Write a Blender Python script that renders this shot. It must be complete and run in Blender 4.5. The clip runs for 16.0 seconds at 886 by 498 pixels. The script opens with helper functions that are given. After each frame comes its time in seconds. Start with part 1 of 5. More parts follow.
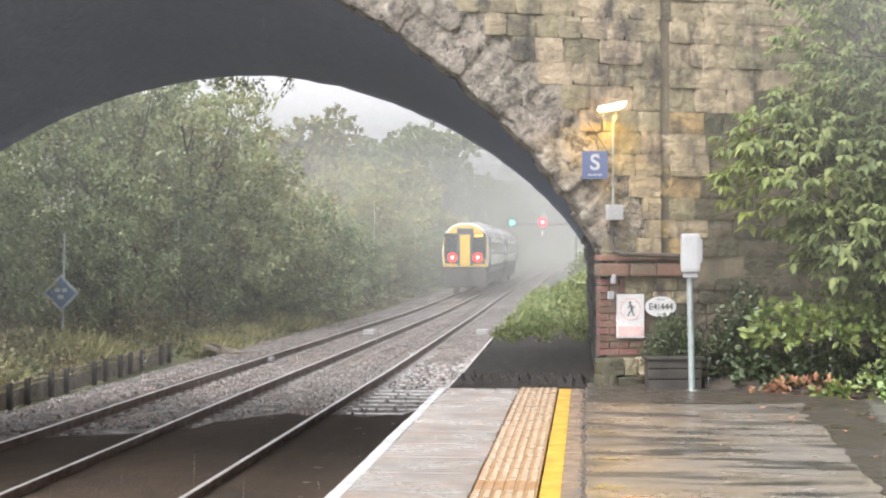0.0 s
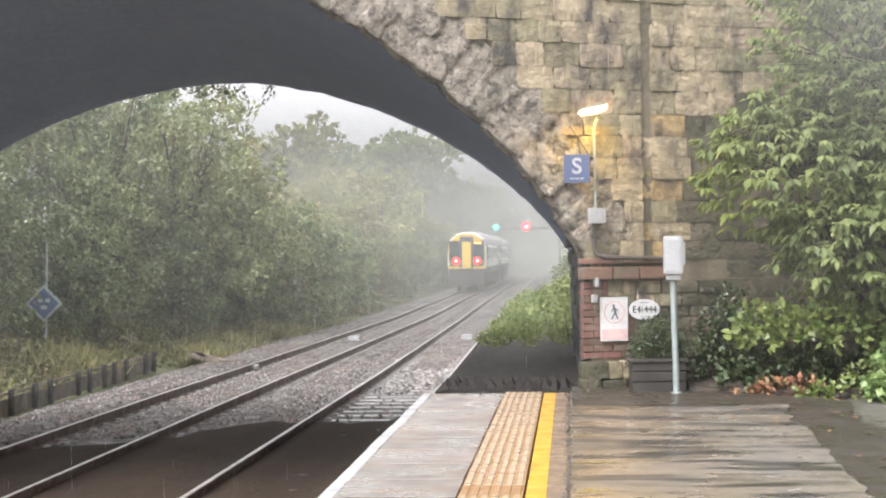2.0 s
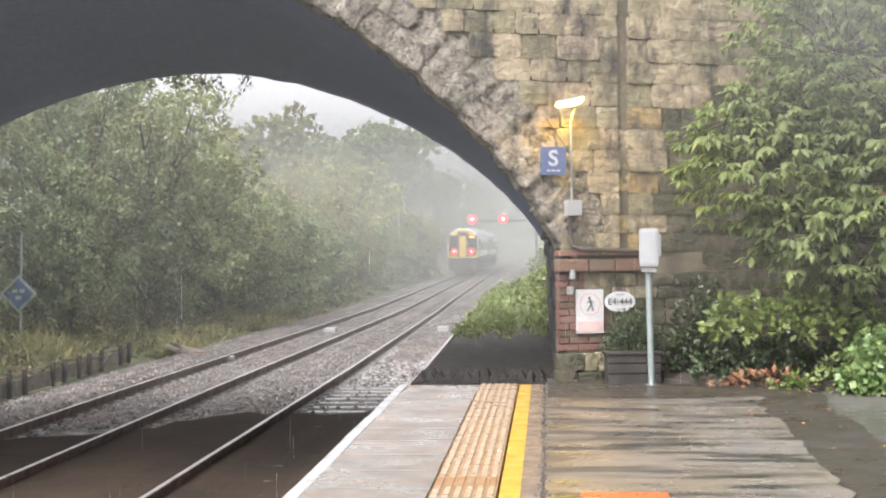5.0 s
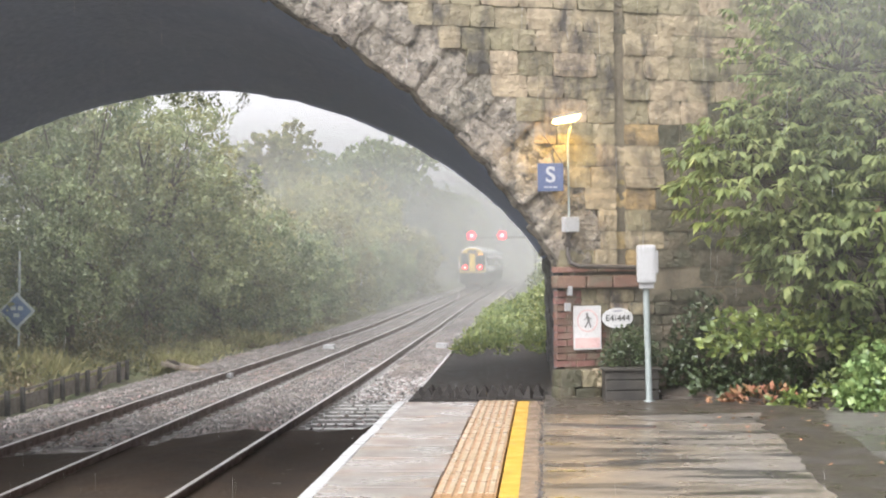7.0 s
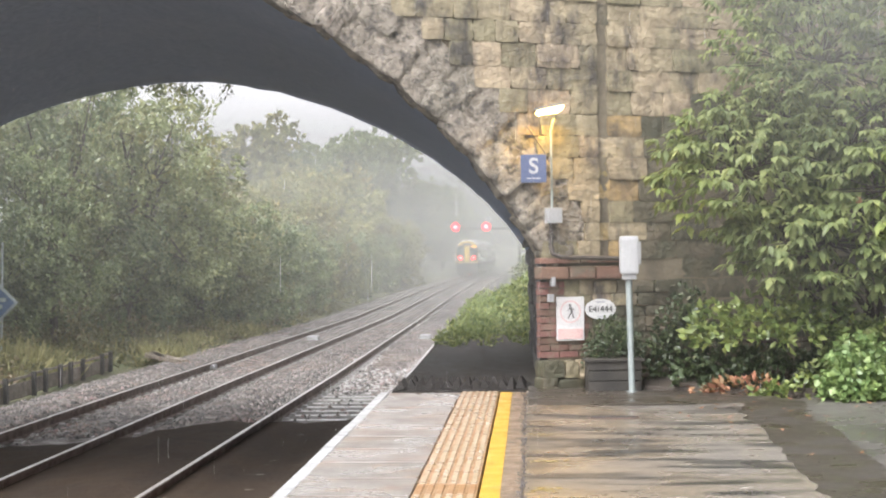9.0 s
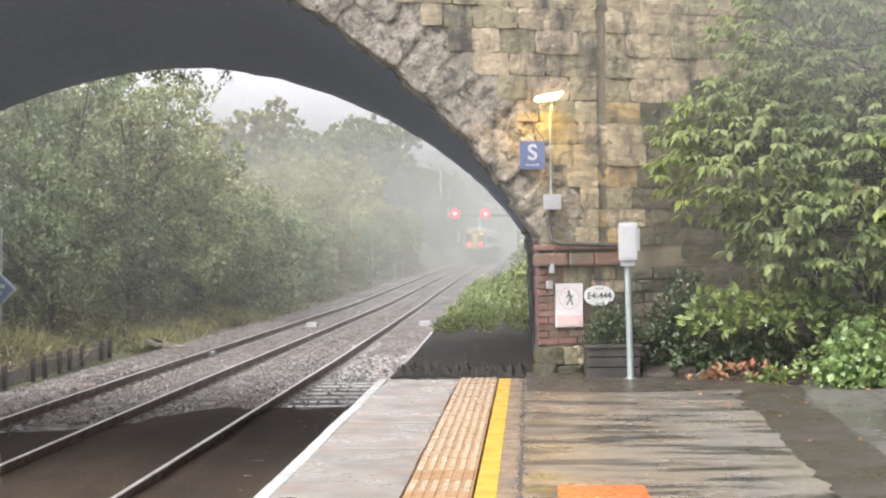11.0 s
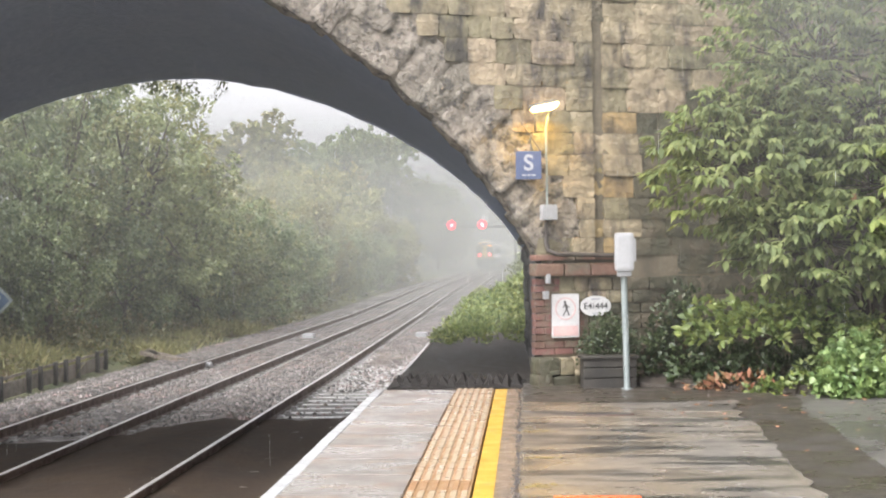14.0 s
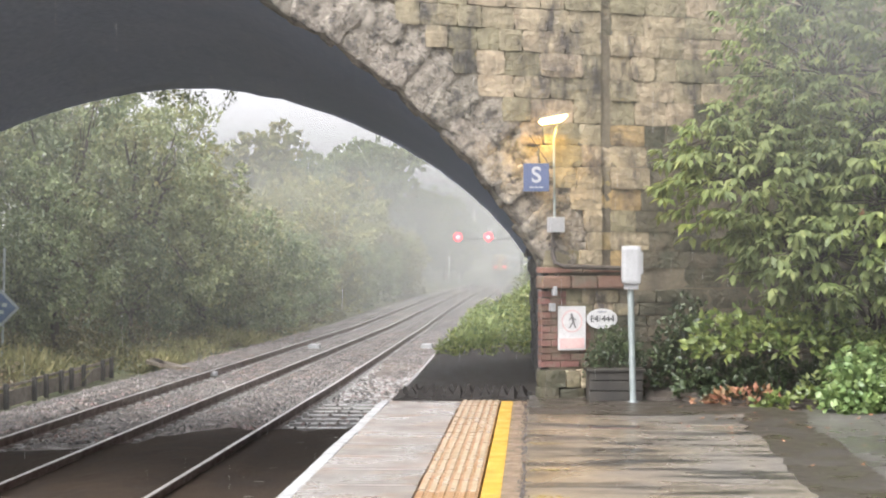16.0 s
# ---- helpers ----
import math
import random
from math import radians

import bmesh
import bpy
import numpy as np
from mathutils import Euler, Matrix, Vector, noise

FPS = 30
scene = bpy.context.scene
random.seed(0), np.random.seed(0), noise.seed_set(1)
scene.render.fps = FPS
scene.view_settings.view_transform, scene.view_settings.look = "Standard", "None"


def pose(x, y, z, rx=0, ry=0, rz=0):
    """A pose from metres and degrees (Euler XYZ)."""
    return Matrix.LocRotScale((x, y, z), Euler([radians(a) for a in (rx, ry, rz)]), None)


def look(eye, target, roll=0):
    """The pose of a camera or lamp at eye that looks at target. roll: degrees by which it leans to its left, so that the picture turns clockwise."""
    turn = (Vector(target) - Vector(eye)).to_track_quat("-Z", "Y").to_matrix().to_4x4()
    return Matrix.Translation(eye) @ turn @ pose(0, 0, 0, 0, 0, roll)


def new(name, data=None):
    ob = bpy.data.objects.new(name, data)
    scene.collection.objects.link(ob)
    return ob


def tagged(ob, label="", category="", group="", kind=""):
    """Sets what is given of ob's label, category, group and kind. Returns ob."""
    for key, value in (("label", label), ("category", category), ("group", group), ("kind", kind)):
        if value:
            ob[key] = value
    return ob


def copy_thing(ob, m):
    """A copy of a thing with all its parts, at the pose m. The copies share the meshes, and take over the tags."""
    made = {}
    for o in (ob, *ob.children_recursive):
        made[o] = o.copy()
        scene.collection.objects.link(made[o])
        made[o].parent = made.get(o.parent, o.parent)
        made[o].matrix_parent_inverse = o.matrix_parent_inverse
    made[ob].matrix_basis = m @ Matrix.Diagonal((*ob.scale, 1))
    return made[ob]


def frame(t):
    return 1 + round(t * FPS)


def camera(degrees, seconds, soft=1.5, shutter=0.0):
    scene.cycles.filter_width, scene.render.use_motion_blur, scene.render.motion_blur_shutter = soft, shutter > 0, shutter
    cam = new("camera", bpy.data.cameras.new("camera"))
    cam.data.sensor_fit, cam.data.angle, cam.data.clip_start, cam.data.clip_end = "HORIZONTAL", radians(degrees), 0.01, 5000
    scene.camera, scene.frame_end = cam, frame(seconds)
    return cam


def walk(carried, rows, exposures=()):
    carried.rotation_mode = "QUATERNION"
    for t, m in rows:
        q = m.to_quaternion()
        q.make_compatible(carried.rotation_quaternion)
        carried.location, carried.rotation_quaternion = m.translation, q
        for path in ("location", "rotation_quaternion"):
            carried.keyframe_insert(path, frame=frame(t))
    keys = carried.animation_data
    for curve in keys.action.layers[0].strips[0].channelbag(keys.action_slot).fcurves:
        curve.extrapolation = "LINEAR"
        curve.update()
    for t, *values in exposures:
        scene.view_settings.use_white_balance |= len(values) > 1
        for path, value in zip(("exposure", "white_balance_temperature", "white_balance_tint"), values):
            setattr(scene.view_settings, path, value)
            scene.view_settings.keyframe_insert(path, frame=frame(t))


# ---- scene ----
# ---------------------------------------------------------------- camera
EXPO = 0.0
cam = camera(32.96, 16.0, soft=2.0)
PATH = [
    (0, 0.000, 0.000, 1.480, 5.430, 0.000, 0.000),
    (0.5, 0.006, 0.019, 1.483, 5.125, 0.090, 0.224),
    (1, 0.007, 0.020, 1.477, 4.922, 0.151, 0.423),
    (1.5, 0.006, 0.011, 1.479, 4.855, 0.158, 0.633),
    (2, 0.011, 0.009, 1.481, 4.824, 0.199, 0.719),
    (2.5, 0.011, 0.013, 1.475, 4.692, 0.168, 0.710),
    (3, 0.008, 0.008, 1.474, 4.469, 0.132, 0.663),
    (3.5, 0.005, 0.005, 1.473, 4.263, -0.041, 0.571),
    (4, 0.013, 0.020, 1.478, 4.104, -0.138, 0.513),
    (6.5, 0.018, -0.004, 1.471, 3.844, 0.263, 0.506),
    (7, 0.033, 0.010, 1.477, 3.895, 0.519, 0.594),
    (7.5, 0.048, 0.009, 1.481, 3.881, 0.634, 0.702),
    (8, 0.053, -0.003, 1.472, 3.717, 0.582, 0.728),
    (8.5, 0.051, -0.002, 1.475, 3.493, 0.417, 0.668),
    (9, 0.046, 0.000, 1.474, 3.297, 0.185, 0.623),
    (9.5, 0.042, 0.005, 1.472, 3.265, 0.005, 0.541),
    (12, 0.055, -0.002, 1.463, 3.225, -0.378, 0.641),
    (12.5, 0.045, -0.003, 1.456, 2.953, -0.306, 0.623),
    (13, 0.052, 0.010, 1.461, 2.919, -0.213, 0.708),
    (13.5, 0.055, 0.017, 1.470, 3.009, -0.046, 0.750),
    (14, 0.057, 0.022, 1.460, 3.147, 0.115, 0.631),
    (14.5, 0.069, 0.017, 1.464, 3.309, 0.217, 0.556),
    (15, 0.066, 0.007, 1.461, 3.417, 0.259, 0.341),
    (15.5, 0.058, -0.006, 1.459, 3.447, 0.363, 0.199),
    (16, 0.047, 0.016, 1.455, 3.376, 0.567, 0.105),
]
walk(cam, [(t, pose(x, y, z, 90 + pitch, roll, yaw)) for t, x, y, z, yaw, pitch, roll in PATH])

# ---------------------------------------------------------------- light
SKY, SUN, LAMP = 0.54, 2.05, 29.0
world = bpy.data.worlds.new("overcast_sky")
scene.world = world
world.use_nodes = True
wn, wl = world.node_tree.nodes, world.node_tree.links
wn.clear()
sky = wn.new("ShaderNodeTexSky")
sky.sky_type, sky.sun_disc = "NISHITA", False
sky.sun_elevation, sky.sun_rotation = radians(50), radians(-140)
sky.air_density, sky.dust_density = 1.0, 6.0
grey = wn.new("ShaderNodeHueSaturation")
grey.inputs["Saturation"].default_value = 0.0
cool = wn.new("ShaderNodeMix")
cool.data_type, cool.blend_type = "RGBA", "MULTIPLY"
cool.inputs[0].default_value, cool.inputs[7].default_value = 1.0, (1.0, 0.995, 1.05, 1)
bg = wn.new("ShaderNodeBackground")
bg.inputs["Strength"].default_value = SKY
wout = wn.new("ShaderNodeOutputWorld")
wl.new(sky.outputs[0], grey.inputs["Color"])
wl.new(grey.outputs[0], cool.inputs[6])
wl.new(cool.outputs[2], bg.inputs["Color"])
wl.new(bg.outputs[0], wout.inputs["Surface"])
sun = new("sun", bpy.data.lights.new("sun", "SUN"))
sun.data.energy, sun.data.angle, sun.data.color = SUN, radians(40), (1.0, 0.985, 0.96)
sun.matrix_world = look((-30, -40, 60), (0, 0, 0))
scene.view_settings.exposure = EXPO
scene.cycles.transparent_max_bounces = 40


# ---------------------------------------------------------------- materials
def surface(name, c1, c2, scale=3.0, rough=(0.7, 0.9), bump=0.3, fine=30.0, metal=0.0, spread=0.0, island=0.0,
            c3=None, stain=1.2, spec=0.5, depth=0.01, translucent=0.0, patch=(0.5, 0.68), stretch=(1, 1, 1)):
    """Two-scale procedural surface; c3 stains it in larger patches; spread/island vary it piece by piece."""
    m = bpy.data.materials.new(name)
    m.use_nodes = True
    n, l = m.node_tree.nodes, m.node_tree.links
    b = n["Principled BSDF"]
    tc = n.new("ShaderNodeTexCoord")
    geo = n.new("ShaderNodeNewGeometry")

    def noise_tex(s, detail=6.0, rough_=0.6):
        t = n.new("ShaderNodeTexNoise")
        t.inputs["Scale"].default_value, t.inputs["Detail"].default_value = s, detail
        t.inputs["Roughness"].default_value = rough_
        l.new(geo.outputs["Position"], t.inputs["Vector"])
        return t

    def ramp(src, lo, hi):
        r = n.new("ShaderNodeMapRange")
        r.inputs[1].default_value, r.inputs[2].default_value = lo, hi
        l.new(src, r.inputs[0])
        return r.outputs[0]

    def mixc(f, a, c):
        x = n.new("ShaderNodeMix")
        x.data_type = "RGBA"
        l.new(f, x.inputs[0])
        for v, s in ((a, x.inputs[6]), (c, x.inputs[7])):
            if isinstance(v, tuple):
                s.default_value = (*v, 1)
            else:
                l.new(v, s)
        return x.outputs[2]

    big, small = noise_tex(scale), noise_tex(fine, 4.0, 0.7)
    col = mixc(ramp(big.outputs[0], 0.35, 0.65), c1, c2)
    if c3:
        st = noise_tex(stain, 8.0, 0.65)
        if stretch != (1, 1, 1):
            mp = n.new("ShaderNodeMapping")
            mp.inputs["Scale"].default_value = stretch
            l.new(geo.outputs["Position"], mp.inputs["Vector"])
            l.new(mp.outputs[0], st.inputs["Vector"])
        col = mixc(ramp(st.outputs[0], *patch), col, c3)
    grain = n.new("ShaderNodeHueSaturation")
    l.new(col, grain.inputs["Color"])
    l.new(ramp(small.outputs[0], 0.2, 0.8), grain.inputs["Fac"])
    grain.inputs["Value"].default_value = 0.6
    col = grain.outputs[0]
    for amount, socket in ((spread, None), (island, geo.outputs["Random Per Island"])):
        if amount:
            if socket is None:
                socket = n.new("ShaderNodeObjectInfo").outputs["Random"]
            v = n.new("ShaderNodeMapRange")
            v.inputs[3].default_value, v.inputs[4].default_value = 1 - amount, 1 + amount
            l.new(socket, v.inputs[0])
            h = n.new("ShaderNodeHueSaturation")
            l.new(v.outputs[0], h.inputs["Value"])
            v2 = n.new("ShaderNodeMapRange")
            v2.inputs[3].default_value, v2.inputs[4].default_value = 0.5 + 0.06 * amount, 0.5 - 0.06 * amount
            l.new(socket, v2.inputs[0])
            l.new(v2.outputs[0], h.inputs["Hue"])
            l.new(col, h.inputs["Color"])
            col = h.outputs[0]
    l.new(col, b.inputs["Base Color"])
    rr = n.new("ShaderNodeMapRange")
    rr.inputs[1].default_value, rr.inputs[2].default_value = 0.35, 0.65
    rr.inputs[3].default_value, rr.inputs[4].default_value = rough
    l.new(big.outputs[0], rr.inputs[0])
    l.new(rr.outputs[0], b.inputs["Roughness"])
    b.inputs["Metallic"].default_value = metal
    b.inputs["Specular IOR Level"].default_value = spec
    if bump:
        bp = n.new("ShaderNodeBump")
        bp.inputs["Strength"].default_value, bp.inputs["Distance"].default_value = bump, depth
        l.new(small.outputs[0], bp.inputs["Height"])
        l.new(bp.outputs[0], b.inputs["Normal"])
    if translucent:
        tr = n.new("ShaderNodeBsdfTranslucent")
        l.new(col, tr.inputs["Color"])
        mx = n.new("ShaderNodeMixShader")
        mx.inputs[0].default_value = translucent
        l.new(b.outputs[0], mx.inputs[1])
        l.new(tr.outputs[0], mx.inputs[2])
        l.new(mx.outputs[0], n["Material Output"].inputs["Surface"])
    return m


def glow(name, colour, strength):
    m = bpy.data.materials.new(name)
    m.use_nodes = True
    b = m.node_tree.nodes["Principled BSDF"]
    b.inputs["Base Color"].default_value = (*colour, 1)
    b.inputs["Emission Color"].default_value = (*colour, 1)
    b.inputs["Emission Strength"].default_value = strength
    return m


STONE = surface("buff_sandstone", (0.35, 0.295, 0.185), (0.22, 0.18, 0.115), 5.0, (0.45, 0.8), 0.8, 13, spread=0.28, c3=(0.065, 0.055, 0.045), stain=2.2, depth=0.04, patch=(0.48, 0.63), stretch=(1.3, 1.3, 0.6))
# damp stone, darkened further to paint in the bush's shade on the wall
DAMP_SHADED = surface("damp_shaded_stone", (0.13, 0.11, 0.07), (0.08, 0.07, 0.045), 4.0, (0.4, 0.7), 0.8, 13, spread=0.25, c3=(0.05, 0.055, 0.03), stain=1.5, depth=0.04)
OCHRE = surface("ochre_stained_stone", (0.36, 0.26, 0.10), (0.25, 0.19, 0.10), 4.0, (0.45, 0.8), 0.8, 13, spread=0.2, c3=(0.10, 0.08, 0.05), stain=2.5, depth=0.04)
MORTAR = surface("dark_mortar", (0.20, 0.165, 0.11), (0.12, 0.10, 0.07), 3, (0.7, 0.95), 0.8, 40)
RUBBLE = surface("grey_ring_stone", (0.37, 0.325, 0.26), (0.20, 0.172, 0.135), 7, (0.45, 0.8), 1.0, 18, spread=0.12, c3=(0.085, 0.074, 0.06), stain=8.0, patch=(0.5, 0.62), depth=0.07)
# soot lifted to a pale blue: the haze under the arch is in this colour
SOOT_HAZE = surface("sooty_hazed_soffit", (0.225, 0.285, 0.44), (0.275, 0.33, 0.48), 0.8, (0.8, 0.95), 0.5, 12, depth=0.02)
JAMB = surface("black_jamb_stone", (0.085, 0.08, 0.08), (0.05, 0.047, 0.046), 4, (0.6, 0.85), 0.8, 14, spread=0.3, depth=0.04)
BRICK = surface("red_brick", (0.185, 0.09, 0.066), (0.13, 0.068, 0.052), 6, (0.6, 0.85), 0.6, 50, spread=0.25, c3=(0.17, 0.125, 0.09), stain=5, patch=(0.5, 0.6))
REDSTONE = surface("red_ledge_stone", (0.24, 0.125, 0.09), (0.17, 0.10, 0.075), 4, (0.5, 0.8), 0.7, 30, spread=0.2, c3=(0.19, 0.145, 0.105), stain=4, patch=(0.48, 0.58), depth=0.02)
COPING = surface("grey_coping", (0.24, 0.215, 0.19), (0.18, 0.158, 0.138), 2.0, (0.2, 0.45), 0.25, 60, spread=0.10, c3=(0.235, 0.165, 0.115), stain=1.9, stretch=(1, 2.4, 1), patch=(0.52, 0.64))
WHITE_LINE = surface("white_line_paint", (0.39, 0.39, 0.39), (0.31, 0.31, 0.30), 5, (0.3, 0.5), 0.2, 60)
YELLOW_LINE = surface("yellow_line_paint", (0.49, 0.30, 0.025), (0.41, 0.24, 0.025), 5, (0.3, 0.5), 0.3, 50, c3=(0.33, 0.19, 0.06), stain=6, patch=(0.56, 0.66))
TACT = surface("buff_tactile_base", (0.30, 0.175, 0.08), (0.245, 0.135, 0.06), 4, (0.25, 0.5), 0.3, 60, spread=0.08)
TACT_RIB = surface("worn_tactile_rib", (0.37, 0.29, 0.19), (0.30, 0.225, 0.14), 5, (0.2, 0.45), 0.2, 60, spread=0.06)
STRIP = surface("broken_edge_strip", (0.22, 0.155, 0.10), (0.12, 0.09, 0.065), 6, (0.3, 0.7), 0.8, 40)
ASPHALT = surface("wet_worn_asphalt", (0.25, 0.18, 0.10), (0.155, 0.132, 0.11), 0.8, (0.10, 0.45), 0.3, 60, c3=(0.05, 0.045, 0.04), stain=1.3, depth=0.006, stretch=(0.7, 3.0, 1), patch=(0.48, 0.56))
TARMAC = surface("dark_wet_tarmac", (0.085, 0.079, 0.072), (0.115, 0.107, 0.098), 1.2, (0.16, 0.5), 0.4, 60, depth=0.006, c3=(0.115, 0.107, 0.10), stain=0.9, stretch=(0.6, 2.2, 1), patch=(0.52, 0.64))
# rust-coloured beside the painted line; further off the grey wet reflection is painted in
an, al = ASPHALT.node_tree.nodes, ASPHALT.node_tree.links
ab = an["Principled BSDF"]
ap, asep, asheen, amix = an.new("ShaderNodeNewGeometry"), an.new("ShaderNodeSeparateXYZ"), an.new("ShaderNodeMapRange"), an.new("ShaderNodeMix")
amix.data_type = "RGBA"
for k, val in ((1, 0.35), (2, 1.35), (3, 0.0), (4, 0.75)):
    asheen.inputs[k].default_value = val
al.new(ap.outputs["Position"], asep.inputs[0])
al.new(asep.outputs["X"], asheen.inputs[0])
al.new(asheen.outputs[0], amix.inputs[0])
ahue = an.new("ShaderNodeHueSaturation")
ahue.inputs["Saturation"].default_value = 0.35
acol = ab.inputs["Base Color"].links[0].from_socket
al.new(acol, ahue.inputs["Color"])
al.new(acol, amix.inputs[6])
al.new(ahue.outputs[0], amix.inputs[7])
al.new(amix.outputs[2], ab.inputs["Base Color"])
PATCH = surface("dark_brown_tarmac_patch", (0.062, 0.052, 0.040), (0.046, 0.04, 0.033), 2.0, (0.18, 0.6), 0.35, 60, depth=0.006)
WORN_YELLOW = surface("worn_yellow_paint", (0.36, 0.26, 0.07), (0.26, 0.20, 0.08), 9, (0.2, 0.4), 0.3, 50)
CRUMB = surface("asphalt_crumb", (0.06, 0.05, 0.04), (0.035, 0.03, 0.027), 9, (0.4, 0.7), 0.4, 60, island=0.4)
ORANGE = surface("orange_red_paint", (0.80, 0.13, 0.03), (0.70, 0.10, 0.03), 6, (0.2, 0.4), 0.2, 60)
BALLAST = surface("ballast_bed", (0.09, 0.074, 0.062), (0.045, 0.038, 0.032), 2.5, (0.35, 0.8), 1.0, 14, c3=(0.16, 0.125, 0.10), stain=0.35, depth=0.05)
STONES = surface("ballast_stone", (0.20, 0.18, 0.157), (0.045, 0.039, 0.033), 22, (0.3, 0.7), 0.4, 60, island=0.9, c3=(0.15, 0.105, 0.075), stain=0.5)
SLEEPER = surface("concrete_sleeper", (0.40, 0.385, 0.365), (0.28, 0.265, 0.245), 3, (0.2, 0.5), 0.4, 50, spread=0.15)
RUST = surface("rusty_rail_side", (0.125, 0.078, 0.058), (0.08, 0.052, 0.04), 5, (0.5, 0.8), 0.3, 60)
RAILTOP = surface("polished_rail_head", (0.60, 0.58, 0.56), (0.48, 0.46, 0.44), 5, (0.3, 0.45), 0.1, 60, metal=0.75)
EARTH = surface("wet_earth_and_grass", (0.07, 0.085, 0.03), (0.11, 0.10, 0.045), 0.8, (0.8, 0.95), 0.8, 9, c3=(0.06, 0.05, 0.035), stain=0.4, depth=0.05)
# dirt brown taken darker to carry the shade under the bridge
SHADED_DIRT = surface("shaded_track_dirt", (0.038, 0.027, 0.019), (0.058, 0.042, 0.029), 2.5, (0.85, 0.98), 1.0, 12, c3=(0.035, 0.028, 0.022), stain=0.9, depth=0.03, spec=0.12)
SOIL = surface("wet_garden_soil", (0.048, 0.039, 0.031), (0.072, 0.058, 0.044), 5, (0.6, 0.9), 1.0, 25, depth=0.04)
BARK = surface("bark", (0.09, 0.07, 0.05), (0.05, 0.04, 0.03), 6, (0.8, 0.95), 0.9, 30, depth=0.03)
LEAF = surface("hedgerow_leaf", (0.28, 0.325, 0.15), (0.095, 0.13, 0.06), 1.1, (0.3, 0.55), 0, 30, island=0.25, c3=(0.17, 0.165, 0.055), stain=0.35, translucent=0.3)
# lighter copy of the hedgerow leaf, with the highlights put into its colour
LEAF_LIT = surface("lit_hedgerow_leaf", (0.36, 0.395, 0.185), (0.16, 0.19, 0.085), 1.1, (0.3, 0.55), 0, 30, island=0.25, c3=(0.30, 0.26, 0.09), stain=0.5, translucent=0.35)
LEAF_LIGHT = surface("pale_tree_leaf", (0.31, 0.30, 0.11), (0.20, 0.215, 0.085), 0.3, (0.35, 0.6), 0, 30, island=0.4, c3=(0.17, 0.14, 0.05), stain=0.2, translucent=0.3)
LAUREL = surface("glossy_laurel_leaf", (0.305, 0.35, 0.14), (0.175, 0.22, 0.09), 1.8, (0.4, 0.6), 0, 30, island=0.28, c3=(0.21, 0.26, 0.06), stain=1.0, translucent=0.45, spec=0.35)
LIME = surface("lime_green_leaf", (0.25, 0.31, 0.09), (0.12, 0.165, 0.05), 2.5, (0.25, 0.45), 0, 30, island=0.35, translucent=0.3)
FRESH = surface("fresh_green_leaf", (0.26, 0.36, 0.13), (0.18, 0.265, 0.09), 3, (0.3, 0.5), 0, 30, island=0.3, translucent=0.3)
DEAD = surface("dead_orange_leaf", (0.42, 0.23, 0.12), (0.25, 0.125, 0.065), 4, (0.5, 0.8), 0, 30, island=0.4, translucent=0.2)
WEED = surface("bright_weed_blade", (0.30, 0.345, 0.12), (0.15, 0.205, 0.07), 0.8, (0.4, 0.7), 0, 30, island=0.4, translucent=0.35)
BRAMBLE = surface("bramble_leaf", (0.16, 0.165, 0.06), (0.11, 0.10, 0.045), 0.7, (0.4, 0.7), 0, 30, island=0.45, c3=(0.19, 0.14, 0.07), stain=0.5, translucent=0.3)
DRY = surface("dry_yellow_grass", (0.32, 0.295, 0.12), (0.20, 0.195, 0.08), 0.9, (0.6, 0.8), 0, 30, island=0.3, translucent=0.3)
WOOD = surface("dark_wet_wood", (0.04, 0.034, 0.026), (0.022, 0.02, 0.016), 4, (0.6, 0.8), 0.5, 40, spread=0.2)
FENCE = surface("brown_fence_board", (0.17, 0.14, 0.105), (0.11, 0.09, 0.07), 4, (0.5, 0.8), 0.5, 40, spread=0.2)
IVY = surface("dark_ivy_leaf", (0.07, 0.10, 0.04), (0.045, 0.065, 0.03), 2, (0.3, 0.5), 0, 30, island=0.4, translucent=0.2)
OLDWOOD = surface("weathered_board", (0.22, 0.18, 0.14), (0.15, 0.12, 0.09), 4, (0.5, 0.8), 0.5, 40, spread=0.2)
GALV = surface("galvanised_steel", (0.35, 0.39, 0.38), (0.28, 0.32, 0.31), 6, (0.35, 0.55), 0.1, 60, metal=0.4)
PLASTIC = surface("white_plastic", (0.36, 0.36, 0.36), (0.31, 0.31, 0.31), 4, (0.3, 0.45), 0.05, 60)
DARKPIPE = surface("dark_conduit", (0.05, 0.042, 0.036), (0.075, 0.06, 0.05), 6, (0.4, 0.7), 0.2, 60)
SIGN_WHITE = surface("sign_white", (0.66, 0.65, 0.635), (0.58, 0.57, 0.555), 4, (0.35, 0.5), 0.05, 60)
SIGN_FADED = surface("faded_white_lettering", (0.37, 0.38, 0.40), (0.31, 0.32, 0.35), 6, (0.4, 0.5), 0.05, 60)
SIGN_BLUE = surface("sign_blue", (0.075, 0.10, 0.19), (0.062, 0.085, 0.16), 6, (0.35, 0.5), 0.05, 60)
SIGN_BLACK = surface("sign_black", (0.03, 0.03, 0.03), (0.05, 0.05, 0.05), 6, (0.4, 0.5), 0, 60)
SIGN_GREY = surface("worn_black_print", (0.11, 0.105, 0.10), (0.17, 0.16, 0.155), 30, (0.4, 0.5), 0, 60)
SIGN_PINK = surface("faded_red_panel", (0.72, 0.50, 0.46), (0.64, 0.43, 0.40), 6, (0.4, 0.5), 0, 60)
DIAMOND = surface("faded_blue_sign", (0.04, 0.075, 0.14), (0.06, 0.10, 0.17), 8, (0.35, 0.5), 0.05, 60)
